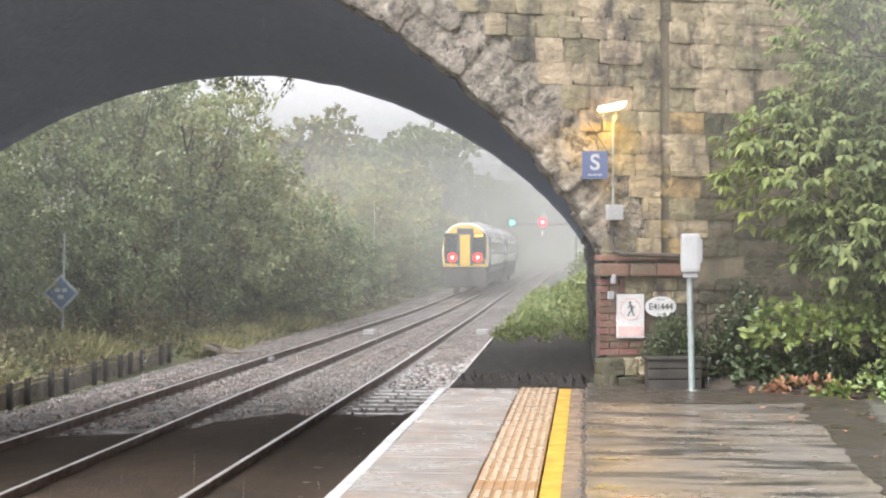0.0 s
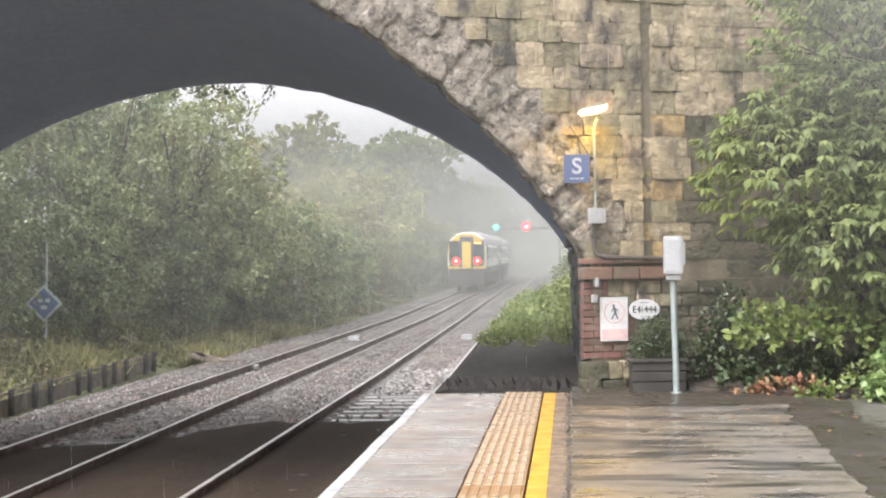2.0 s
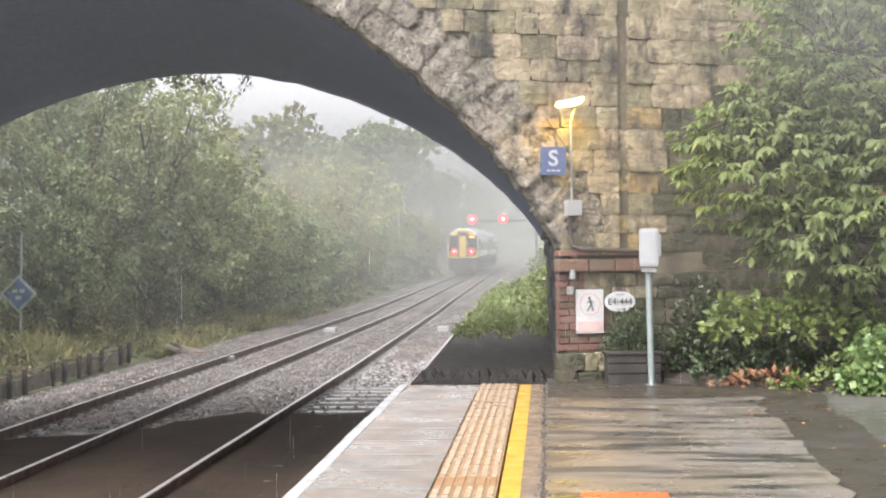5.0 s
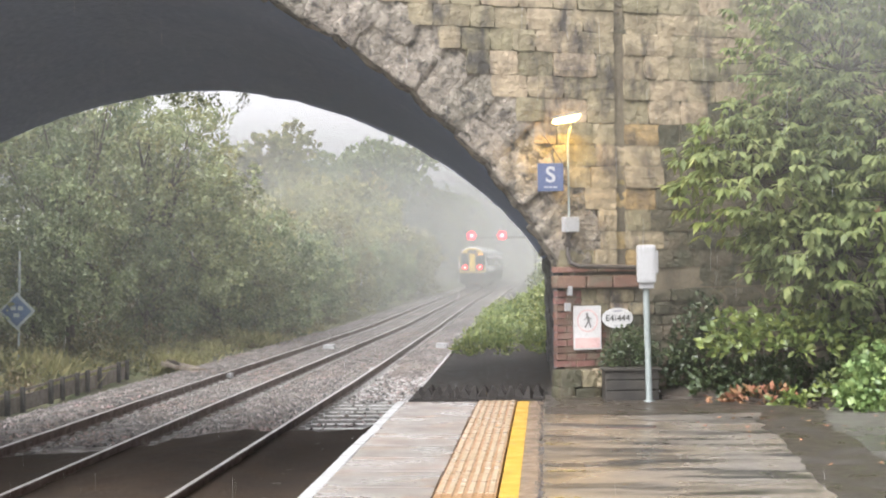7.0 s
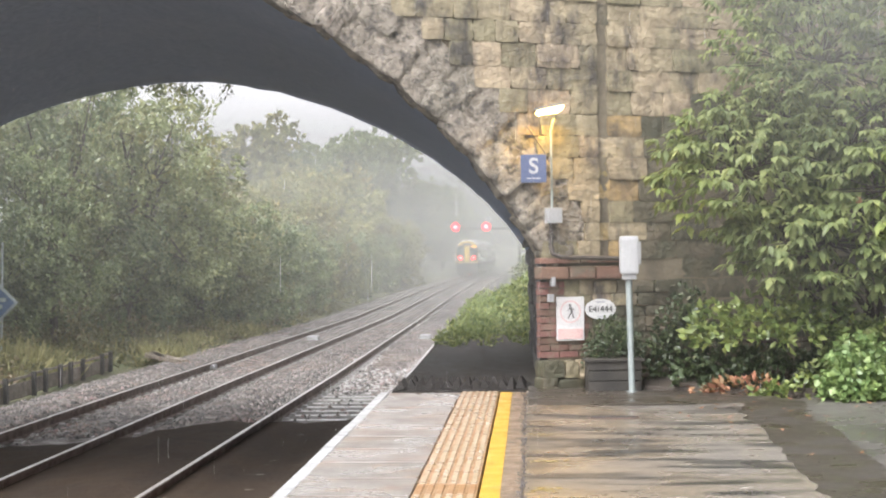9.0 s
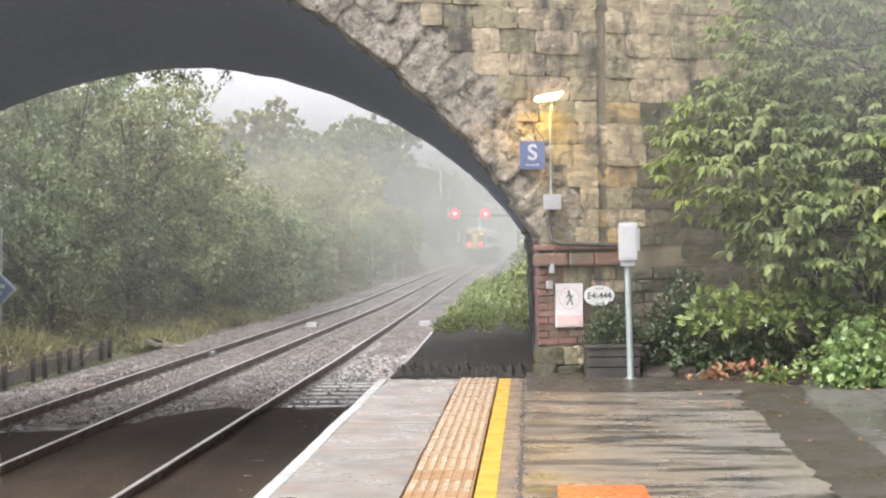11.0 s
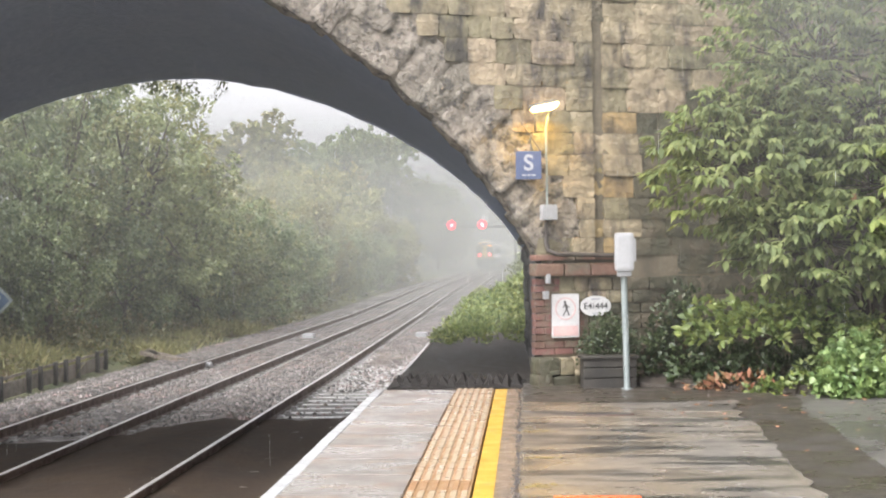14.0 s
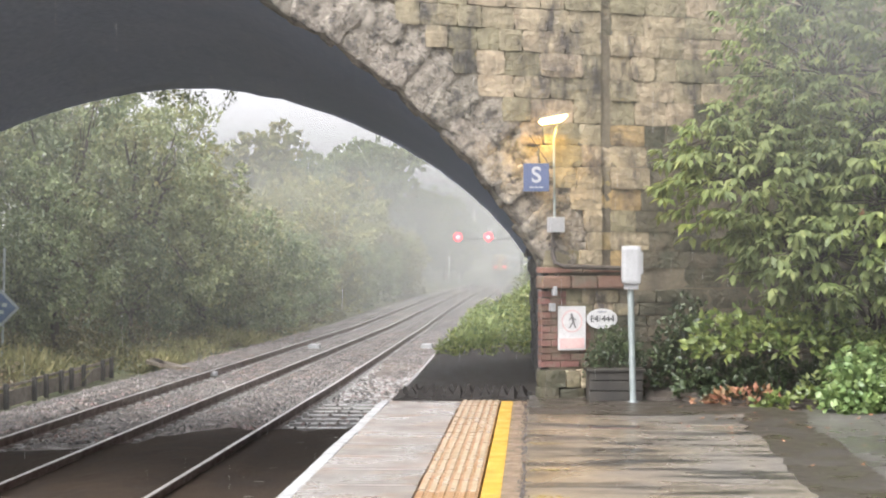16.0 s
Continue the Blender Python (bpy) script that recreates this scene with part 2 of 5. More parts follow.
SPIKE = surface("black_rubber_spike", (0.022, 0.02, 0.018), (0.035, 0.03, 0.027), 6, (0.75, 0.95), 0.2, 60, spec=0.2)
COACH_WHITE = surface("coach_white", (0.78, 0.78, 0.78), (0.70, 0.70, 0.70), 2, (0.3, 0.4), 0.02, 20)
COACH_ROOF = surface("coach_roof", (0.42, 0.42, 0.42), (0.32, 0.32, 0.32), 2, (0.5, 0.7), 0.1, 20)
COACH_BLUE = surface("coach_dark_skirt", (0.035, 0.04, 0.065), (0.05, 0.05, 0.06), 2, (0.4, 0.6), 0.1, 20)
COACH_YELLOW = surface("coach_end_yellow", (0.64, 0.42, 0.06), (0.58, 0.37, 0.05), 3, (0.3, 0.45), 0.02, 20)
COACH_GLASS = surface("coach_dark_glass", (0.02, 0.025, 0.03), (0.03, 0.035, 0.04), 2, (0.05, 0.1), 0, 20)
UNDERFRAME = surface("coach_underframe", (0.035, 0.033, 0.03), (0.05, 0.045, 0.04), 3, (0.6, 0.8), 0.3, 20)
RAIN = surface("rain_and_spray", (0.9, 0.9, 0.9), (0.86, 0.87, 0.88), 0.1, (0.5, 0.6), 0, 10, translucent=0.5)
LAMP_GLOW = glow("lamp_glow", (1.0, 0.68, 0.26), 12)
TAIL_RED = glow("tail_light_red", (1.0, 0.22, 0.18), 14)
# weaker glow for flat discs that stand in for glare around lit lenses
TAIL_HALO = glow("tail_light_halo", (1.0, 0.02, 0.02), 2.6)
SIG_RED = glow("signal_red", (1.0, 0.20, 0.22), 14)
SIG_HALO = glow("signal_red_halo", (1.0, 0.008, 0.03), 4.0)
SIG_GREEN = glow("signal_green", (0.10, 0.95, 0.70), 12)
SIG_GREEN_HALO = glow("signal_green_halo", (0.04, 0.8, 0.5), 2.5)
DISPLAY = glow("destination_amber", (1.0, 0.40, 0.06), 1.8)


# ---------------------------------------------------------------- mesh helpers
def mesh_from(name, verts, faces, material, smooth=False):
    me = bpy.data.meshes.new(name)
    me.from_pydata([tuple(v) for v in verts], [], faces)
    me.materials.append(material)
    if smooth:
        me.polygons.foreach_set("use_smooth", [True] * len(me.polygons))
    me.update()
    return me


def part(name, bm, material, parent=None, label="", smooth=False):
    """Links a bmesh as one mesh object under a thing or a part."""
    me = bpy.data.meshes.new(name)
    bm.normal_update()
    bm.to_mesh(me)
    bm.free()
    me.materials.append(material)
    if smooth:
        me.polygons.foreach_set("use_smooth", [True] * len(me.polygons))
    ob = new(name, me)
    ob.parent = parent
    return tagged(ob, label)


def piece(name, me, parent, m=None):
    ob = new(name, me)
    ob.parent = parent
    if m is not None:
        ob.matrix_basis = m
    return ob


def box(bm, cx, cy, cz, sx, sy, sz, m=None, bevel=0.0):
    r = bmesh.ops.create_cube(bm, size=1.0, matrix=Matrix.Translation((cx, cy, cz)) @ Matrix.Diagonal((sx, sy, sz, 1)))
    if bevel:
        es = list({e for v in r["verts"] for e in v.link_edges})
        r2 = bmesh.ops.bevel(bm, geom=es, offset=bevel, segments=2, affect="EDGES", profile=0.7)
        vs = list({v for f in r2["faces"] for v in f.verts} | {v for v in r["verts"] if v.is_valid})
    else:
        vs = r["verts"]
    if m is not None:
        bmesh.ops.transform(bm, matrix=m, verts=vs)
    return bm


def boxed(cx, cy, cz, sx, sy, sz, bevel=0.0):
    return box(bmesh.new(), cx, cy, cz, sx, sy, sz, bevel=bevel)


def tube(bm, pts, radii, seg=8):
    """A round bar through pts."""
    rings = []
    for i, p in enumerate(pts):
        p = Vector(p)
        d = (Vector(pts[min(i + 1, len(pts) - 1)]) - Vector(pts[max(i - 1, 0)])).normalized()
        q = d.to_track_quat("Z", "Y").to_matrix()
        r = radii[i] if isinstance(radii, (list, tuple)) else radii
        rings.append([bm.verts.new(p + q @ Vector((r * math.cos(a), r * math.sin(a), 0))) for a in [2 * math.pi * k / seg for k in range(seg)]])
    for a, b in zip(rings, rings[1:]):
        for k in range(seg):
            bm.faces.new((a[k], a[(k + 1) % seg], b[(k + 1) % seg], b[k]))
    bm.faces.new(rings[0][::-1])
    bm.faces.new(rings[-1])
    return bm


def empty(name, m=None):
    ob = new(name)
    if m is not None:
        ob.matrix_basis = m
    return ob


def rock_mesh(name, material, seed, rough=0.08, cuts=2, bulge=0.05, smooth=False):
    """A unit block with a rough, rock-cut face."""
    bm = bmesh.new()
    bmesh.ops.create_cube(bm, size=1.0)
    bmesh.ops.subdivide_edges(bm, edges=bm.edges[:], cuts=cuts, use_grid_fill=True)
    off = Vector((seed * 7.3, seed * 3.1, seed * 1.7))
    for v in bm.verts:
        d = Vector((noise.noise(v.co * 2.1 + off), noise.noise(v.co * 2.3 + off * 2), noise.noise(v.co * 1.9 - off)))
        pull = 0.95 if abs(v.co.x) > 0.49 and abs(v.co.z) > 0.49 else 1.0
        v.co = Vector((v.co.x * pull, v.co.y, v.co.z * pull)) + d * rough
        d = 0.35 * rough * noise.noise(v.co * 6 + off)
        v.co += Vector((d, -abs(d) * 1.5, d))
        if v.co.y < -0.4 and abs(v.co.x) < 0.4 and abs(v.co.z) < 0.4:
            v.co.y -= bulge * (1 + 0.8 * noise.noise(v.co * 5 + off))
    me = bpy.data.meshes.new(name)
    bm.to_mesh(me)
    bm.free()
    me.materials.append(material)
    if smooth:
        me.polygons.foreach_set("use_smooth", [True] * len(me.polygons))
    return me


# ---------------------------------------------------------------- railway line
RAIL_Z, BED_Z = -0.915, -1.10
NEAR_TRACK, FAR_TRACK = -3.12, -6.45


def bend(y):
    """Sideways drift of the line from the straight beside the platform."""
    return -0.0095 * max(0.0, y - 25) + max(0.0, y - 100) ** 2 / 6000


def grade(y):
    """The line falls away a little beyond the bridge."""
    return -0.0075 * (min(max(y, 25.0), 65.0) - 25.0)


def swing(centre, y):
    """Sideways drift of one track: the near one closes on the far one."""
    return bend(y) - (0.008 * (min(max(y, 30.0), 70.0) - 30.0) if centre > -4.8 else 0.0)


def heading(y):
    return math.atan2(bend(y + 2) - bend(y - 2), 4)


def stations(a, b, step, grow=1.0):
    out = [a]
    while out[-1] < b:
        out.append(min(b, out[-1] + step))
        step *= grow
    return out


def ground_height(x, y):
    e = x - bend(y)
    z = -1.3
    if e < -10.0:
        z = -1.3 + 0.22 * min(-10.0 - e, 3.0) + 0.32 * max(0, min(-13.0 - e, 12)) + 0.05 * max(0, min(-25 - e, 100))
    elif e > 1.5:
        z = -1.3 + 0.32 * max(0, min(e - 3.0, 14)) * (1 if y > 27 else 0) + 0.06 * max(0, min(e - 17, 100))
    z += grade(y)
    if abs(e) > 6.5 or e > 2:
        z += 0.18 * noise.noise(Vector((x * 0.25, y * 0.25, 0)))
    return z


def build_ground():
    xs = [-420, -250, -140, -80, -50, -36] + [-28 + 1.0 * i for i in range(40)] + [14, 20, 30, 50, 90, 160, 280, 420]
    ys = [-60, -30, -10, 0, 10] + stations(14, 700, 1.2, 1.035)
    verts = [(x + bend(y), y, ground_height(x + bend(y), y)) for y in ys for x in xs]
    k = len(xs)
    faces = [(j * k + i, j * k + i + 1, (j + 1) * k + i + 1, (j + 1) * k + i) for j in range(len(ys) - 1) for i in range(k - 1)]
    tagged(new("ground", mesh_from("ground", verts, faces, EARTH, True)), "wet earth and rough grass beside the railway line", "ground", kind="structure")


def build_ballast():
    cols = [(-9.7, -1.32), (-9.1, -1.16)] + [(-8.9 + 0.15 * i, BED_Z) for i in range(49)] + [(-1.55, -1.12)]
    ys = stations(-6, 12, 3) + stations(13, 48, 0.16) + stations(49, 420, 0.6, 1.03)
    verts = []
    for y in ys:
        for x, z in cols:
            near = 1.0 if 12 < y < 60 else 0.3
            e = min(abs(x - NEAR_TRACK), abs(x - FAR_TRACK))
            crown = 0.05 if 1.3 < e < 2.0 else 0.0
            if y < 44 and abs(e - 0.7525) < 0.24:
                crown = -0.06 * min(1.0, (44 - y) / 10)
            verts.append((x + swing(x, y) + random.uniform(-0.03, 0.03) * near, y, z + grade(y) + crown + (-0.095 * min(1.0, (34 - y) / 7) if 22 < y < 34 and -3.75 < x < -1.8 else 0.0 if y < 30 and -4.4 < x < -1.8 else 0.03) + 0.03 * near * random.uniform(-1, 1)))
    k = len(cols)
    faces = [(j * k + i, j * k + i + 1, (j + 1) * k + i + 1, (j + 1) * k + i) for j in range(len(ys) - 1) for i in range(k - 1)]
    bed = tagged(new("ballast_bed", mesh_from("ballast_bed", verts, faces, BALLAST)), "wet grey stone ballast under the two tracks", "ballast", kind="structure")
    # loose stones on top
    octa = [(1, 0, 0), (0, 1, 0), (-1, 0, 0), (0, -1, 0), (0, 0, 1)]
    of = [(0, 1, 4), (1, 2, 4), (2, 3, 4), (3, 0, 4)]
    verts, faces = [], []
    for i in range(52000):
        y = 17 + 45 * random.random() ** 1.35
        x = random.uniform(-9.6, -1.6)
        e = min(abs(abs(x - NEAR_TRACK) - 0.75), abs(abs(x - FAR_TRACK) - 0.75))
        if e < (0.2 if y < 38 else 0.09) or (22 < y < 42 and -3.75 < x < -1.8 and random.random() < (0.94 if y < 27.5 else 0.55)) or (y < 22.8 + 0.7 * (x + 3.6) + random.uniform(-0.6, 0.6) ):
            continue
        s = random.uniform(0.024, 0.062) * (1.15 if y < 34 else 1.0)
        z = BED_Z + 0.015 if x > -9 else -1.2 - 0.25 * max(0, -9.1 - x)
        if 1.3 < min(abs(x - NEAR_TRACK), abs(x - FAR_TRACK)) < 2.0:
            z += 0.045
        a = random.uniform(0, 6.28)
        b = len(verts)
        for px, py, pz in octa:
            j = random.uniform(0.6, 1.25)
            verts.append((x + swing(x, y) + s * j * (px * math.cos(a) - py * math.sin(a)), y + s * j * (px * math.sin(a) + py * math.cos(a)), z + grade(y) + pz * s * j * 0.8))
        faces += [tuple(b + q for q in f) for f in of]
    st = new("loose_ballast", mesh_from("loose_ballast", verts, faces, STONES))
    tagged(st, "loose wet grey and brown ballast stones", "ballast", kind="stuff")


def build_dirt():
    """Brown dirt that covers the ballast under the arch; the bridge's shade is painted into its colour."""
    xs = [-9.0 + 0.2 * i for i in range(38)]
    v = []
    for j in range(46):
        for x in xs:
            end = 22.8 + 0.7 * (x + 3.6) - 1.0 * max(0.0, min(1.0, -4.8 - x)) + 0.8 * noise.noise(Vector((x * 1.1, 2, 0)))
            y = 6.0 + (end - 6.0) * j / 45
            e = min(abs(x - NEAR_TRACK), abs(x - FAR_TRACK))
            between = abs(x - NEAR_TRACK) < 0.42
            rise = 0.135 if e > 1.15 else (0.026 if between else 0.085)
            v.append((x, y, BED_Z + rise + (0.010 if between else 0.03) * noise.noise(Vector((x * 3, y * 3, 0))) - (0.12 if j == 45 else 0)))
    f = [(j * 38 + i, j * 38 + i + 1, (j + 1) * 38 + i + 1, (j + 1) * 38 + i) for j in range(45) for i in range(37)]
    tagged(new("track_dirt", mesh_from("track_dirt", v, f, SHADED_DIRT, True)), "brown dirt between the rails, coloured darker for the shade under the arch", "dirt", kind="structure")


def rail_profile():
    return [(-0.07, 0), (0.07, 0), (0.07, 0.012), (0.012, 0.03), (0.012, 0.11), (0.035, 0.12), (0.035, 0.158),
            (-0.035, 0.158), (-0.035, 0.12), (-0.012, 0.11), (-0.012, 0.03), (-0.07, 0.012)]


def sweep(profile, x0, z0, ys):
    verts, faces, k = [], [], len(profile)
    for y in ys:
        verts += [(x0 + px + swing(x0, y), y, z0 + grade(y) + pz) for px, pz in profile]
    for j in range(len(ys) - 1):
        faces += [(j * k + i, j * k + (i + 1) % k, (j + 1) * k + (i + 1) % k, (j + 1) * k + i) for i in range(k)]
    faces += [tuple(range(k))[::-1], tuple(range((len(ys) - 1) * k, len(ys) * k))]
    return verts, faces


def build_track(name, centre, label):
    track = tagged(empty(name), label, "railway track", kind="structure")
    ys = stations(-6, 420, 4)
    for s in (-0.7525, 0.7525):
        v, f = sweep(rail_profile(), centre + s, RAIL_Z - 0.16, ys)
        rail = new("rail", mesh_from("rail", v, f, RUST))
        rail.parent = track
        v, f = sweep([(-0.024, 0), (0.024, 0), (0.019, 0.004), (-0.019, 0.004)], centre + s, RAIL_Z - 0.002, ys)
        top = new("running_surface", mesh_from("running_surface", v, f, RAILTOP))
        top.parent = rail
    me = bpy.data.meshes.new("sleeper")
    bm = bmesh.new()
    for cx, cz, sx, sz in ((0, -0.02, 2.5, 0.20),):
        box(bm, cx, 0, cz, sx, 0.26, sz)
    for v in bm.verts:
        if v.co.z > 0:
            v.co.y *= 0.8
    for s in (-1, 1):
        for o in (-0.12, 0.12):
            box(bm, s * 0.7525 + o, 0, 0.095, 0.09, 0.12, 0.04)
    bm.to_mesh(me)
    bm.free()
    me.materials.append(SLEEPER)
    for i in range(190):
        y = 14.0 + 0.65 * i
        piece("sleeper", me, track, pose(centre + swing(centre, y), y, RAIL_Z + grade(y) - 0.16 - 0.085, 0, 0, -math.degrees(heading(y))))


# ---------------------------------------------------------------- bridge
SKEW = 0.4
ANG = math.degrees(math.atan(SKEW))
COS = math.cos(radians(ANG))
WALL = pose(0.15, 16.2, 0, 0, 0, ANG)          # the near face: x along it, -y out of it


def near_y(x):
    return 16.2 + SKEW * (x - 0.15)


def far_y(x):
    return 24.3 + SKEW * x


ARCH_NEAR = (-5.03, 6.07, -1.49, 4.76, 1.88, 5.20)     # centre, half width, spring, crown, power, half opening
ARCH_FAR = (-4.87, 5.31, 0.21, 4.108, 1.77, 4.925)


def arch(par, f):
    """x and z on the arch at f from -1 to 1 across the opening."""
    xc, a, zs, zc, n, half = par
    u = abs(f) * half / a
    return xc + f * half, zs + (zc - zs) * max(0.0, 1 - u ** n) ** (1 / n)


def arch_steps(n=72):
    return [math.sin(math.pi / 2 * (2 * i / n - 1)) for i in range(n + 1)]


TOP, FOOT = 6.2, -1.45


def face_wall(name, par, yf, d0, d1, parent, material, left=-40.0, right=26.0):
    """One face of the bridge between the depths d0 and d1, with the arch cut through it."""
    verts, faces = [], []

    def col(x, z0, z1):
        b = len(verts)
        verts.extend([(x, yf(x) + d, z) for d in (d0, d1) for z in (z0, z1)])
        return b
    cols = [col(left, FOOT, TOP), col(arch(par, -1)[0] - 0.06, FOOT, TOP)]
    span = [col(arch(par, f)[0], arch(par, f)[1] + 0.12, TOP) for f in arch_steps()]
    cols2 = [col(arch(par, 1)[0] + 0.06, FOOT, TOP), col(right, FOOT, TOP)]
    for run in (cols, span, cols2):
        for a, b in zip(run, run[1:]):
            faces += [(a, b, b + 1, a + 1), (a + 2, a + 3, b + 3, b + 2), (a + 1, b + 1, b + 3, a + 3), (a, a + 2, b + 2, b)]
    for a in (cols[0], cols[1], cols2[0], cols2[1]):
        faces.append((a, a + 1, a + 3, a + 2))
    ob = new(name, mesh_from(name, verts, faces, material))
    ob.parent = parent
    return ob


def build_bridge():
    bridge = tagged(empty("bridge"), "old skewed stone arch bridge over the railway, wet and soot-stained", "bridge", kind="structure")
    wall = face_wall("spandrel_wall", ARCH_NEAR, near_y, 0.0, 0.5, bridge, MORTAR)
    face_wall("far_wall", ARCH_FAR, far_y, -0.5, 0.0, bridge, RUBBLE)
    # soffit and the abutment faces, lofted from face to face, with an outer skin so that it is solid
    verts, faces = [], []
    ring = [(arch(ARCH_NEAR, f), arch(ARCH_FAR, f)) for f in arch_steps(96)]
    xn, xf = arch(ARCH_NEAR, 1)[0], arch(ARCH_FAR, 1)[0]
    ln, lf = arch(ARCH_NEAR, -1)[0], arch(ARCH_FAR, -1)[0]
    ring = [((ln, FOOT), (lf, FOOT))] + ring + [((xn, FOOT), (xf, FOOT))]
    m = 14
    for i, (p, q) in enumerate(ring):
        for j in range(m + 1):
            s = j / m
            x, z = p[0] + (q[0] - p[0]) * s, p[1] + (q[1] - p[1]) * s
            y = (near_y(p[0]) + 0.10) * (1 - s) + (far_y(q[0]) - 0.02) * s
            w = 0.03 * noise.noise(Vector((x * 1.5, y * 0.8, z * 1.5))) if 0 < j < m else (0.02 * noise.noise(Vector((x * 13, 0, z * 13))) if j else 0.0)
            verts.append((x + w * 0.5, y, z + w))
    k = m + 1
    faces = [(i * k + j, (i + 1) * k + j, (i + 1) * k + j + 1, i * k + j + 1) for i in range(len(ring) - 1) for j in range(m)]
    sof = new("soffit", mesh_from("soffit", verts, faces, SOOT_HAZE, True))
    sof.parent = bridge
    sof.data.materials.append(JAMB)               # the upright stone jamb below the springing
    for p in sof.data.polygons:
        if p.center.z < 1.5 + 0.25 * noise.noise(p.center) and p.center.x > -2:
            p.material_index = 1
    sol = sof.modifiers.new("thick", "SOLIDIFY")
    sol.thickness, sol.offset = 0.12, 1.0
    tagged(sof, "sooty underside of the arch with bluish haze in its colour")
    # road deck between the two faces
    bm = bmesh.new()
    vs = [bm.verts.new((x, f(x) + d, z)) for z in (TOP - 0.5, TOP - 0.25) for x, f, d in ((-40, near_y, 0.51), (26, near_y, 0.51), (26, far_y, -0.51), (-40, far_y, -0.51))]
    for q in ((0, 1, 2, 3), (7, 6, 5, 4), (0, 4, 5, 1), (1, 5, 6, 2), (2, 6, 7, 3), (3, 7, 4, 0)):
        bm.faces.new([vs[i] for i in q])
    part("road_deck", bm, TARMAC, bridge)
    # arch ring of rough grey stones
    rocks = [rock_mesh("voussoir", RUBBLE, s + 1, 0.09, 5, 0.0, True) for s in range(8)]
    fs = [-1 + 2 * i / 400 for i in range(401)]
    run, pts = 0.0, []
    prev = None
    for f in fs:
        x, z = arch(ARCH_NEAR, f)
        u = (x - 0.15) / COS
        if prev:
            run += math.hypot(u - prev[0], z - prev[1])
        pts.append((run, u, z))
        prev = (u, z)
    s = 0.1
    while s < run - 0.05:
        w = random.uniform(0.20, 0.44)
        i = next(j for j, p in enumerate(pts) if p[0] >= min(s + w / 2, run))
        a, b = pts[max(0, i - 4)], pts[min(400, i + 4)]
        slope = math.atan2(b[2] - a[2], b[1] - a[1])
        for r0, r1, inset in ((0.02, random.uniform(0.28, 0.40), 0.0), (0.33, random.uniform(0.58, 0.70), 0.0)):
            rc, rh = (r0 + r1) / 2, r1 - r0
            mu, mz = pts[i][1] - math.sin(slope) * rc, pts[i][2] + math.cos(slope) * rc
            m4 = WALL @ Matrix.Translation((mu, 0.10 + inset, mz)) @ Matrix.Rotation(-slope + random.uniform(-0.2, 0.2), 4, "Y") @ Matrix.Rotation(random.uniform(-0.10, 0.10), 4, "Z") @ Matrix.Diagonal((w * 1.3, 0.25 + random.uniform(-0.025, 0.025), rh * 1.25, 1))
            piece("voussoir", random.choice(rocks), wall, m4)
        s += w
    # courses of squared stone
    blocks = [rock_mesh("stone", STONE, s + 20, 0.045, 3, 0.02) for s in range(12)]

    # dark stones: damp at the foot, painted shade behind the bush
    damp_shaded = [rock_mesh("stone", DAMP_SHADED, s + 40, 0.05, 3, 0.02) for s in range(5)]
    ochre = [rock_mesh("stone", OCHRE, s + 60, 0.045, 3, 0.02) for s in range(3)]

    def kind_at(u, z):
        if u > 1.12 + 0.15 * noise.noise(Vector((z * 2, 1, 0))) and z < 3.0 + 0.4 * noise.noise(Vector((u, 0, 3))):
            return random.choice(damp_shaded)
        if 0.86 < u < 1.14 and z < 2.75 and random.random() < 0.5:
            return random.choice(ochre)
        return random.choice(blocks)

    def ring_edge(z):
        """Where the outer line of the arch ring stands at height z, to the right of the crown."""
        best = 0.16
        for (run_, u, zz), nxt in zip(pts[220:], pts[221:]):
            sl = math.atan2(nxt[2] - zz, nxt[1] - u)
            eu, ez = u - math.sin(sl) * 0.62, zz + math.cos(sl) * 0.62
            if ez >= z:
                best = eu
        return best if z > 1.5 else 0.0
    z = 1.40
    while z < 5.2:
        h = random.choice((0.20, 0.235, 0.26, 0.235))
        u = max(ring_edge(z + h / 2), -3.6)
        if z < 1.9:
            u = max(u, 0.02)
        while u < 4.6:
            w = random.uniform(0.24, 0.52)
            if u < 0.70 < u + w + 0.12:
                w = 0.70 - u                               # straight joint
            if w > 0.06:
                back = 0.025 if u > 0.72 else 0.0
                piece("stone", kind_at(u + w / 2, z), wall, WALL @ Matrix.Translation((u + w / 2, 0.07 + back + random.uniform(-0.015, 0.015), z + h / 2)) @ Matrix.Diagonal((w - 0.002, 0.22, h - 0.002, 1)))
            u += w
            if 0.69 < u < 0.71:
                u = 0.82
        filler = random.choice(ochre if z < 2.4 else damp_shaded if z > 2.9 else blocks)
        piece("stone", filler, wall, WALL @ Matrix.Translation((0.76 + random.uniform(-0.02, 0.02), 0.105 + random.uniform(-0.015, 0.015), z + h / 2)) @ Matrix.Diagonal((0.16, 0.2, h - random.uniform(0.0, 0.02), 1)))
        z += h
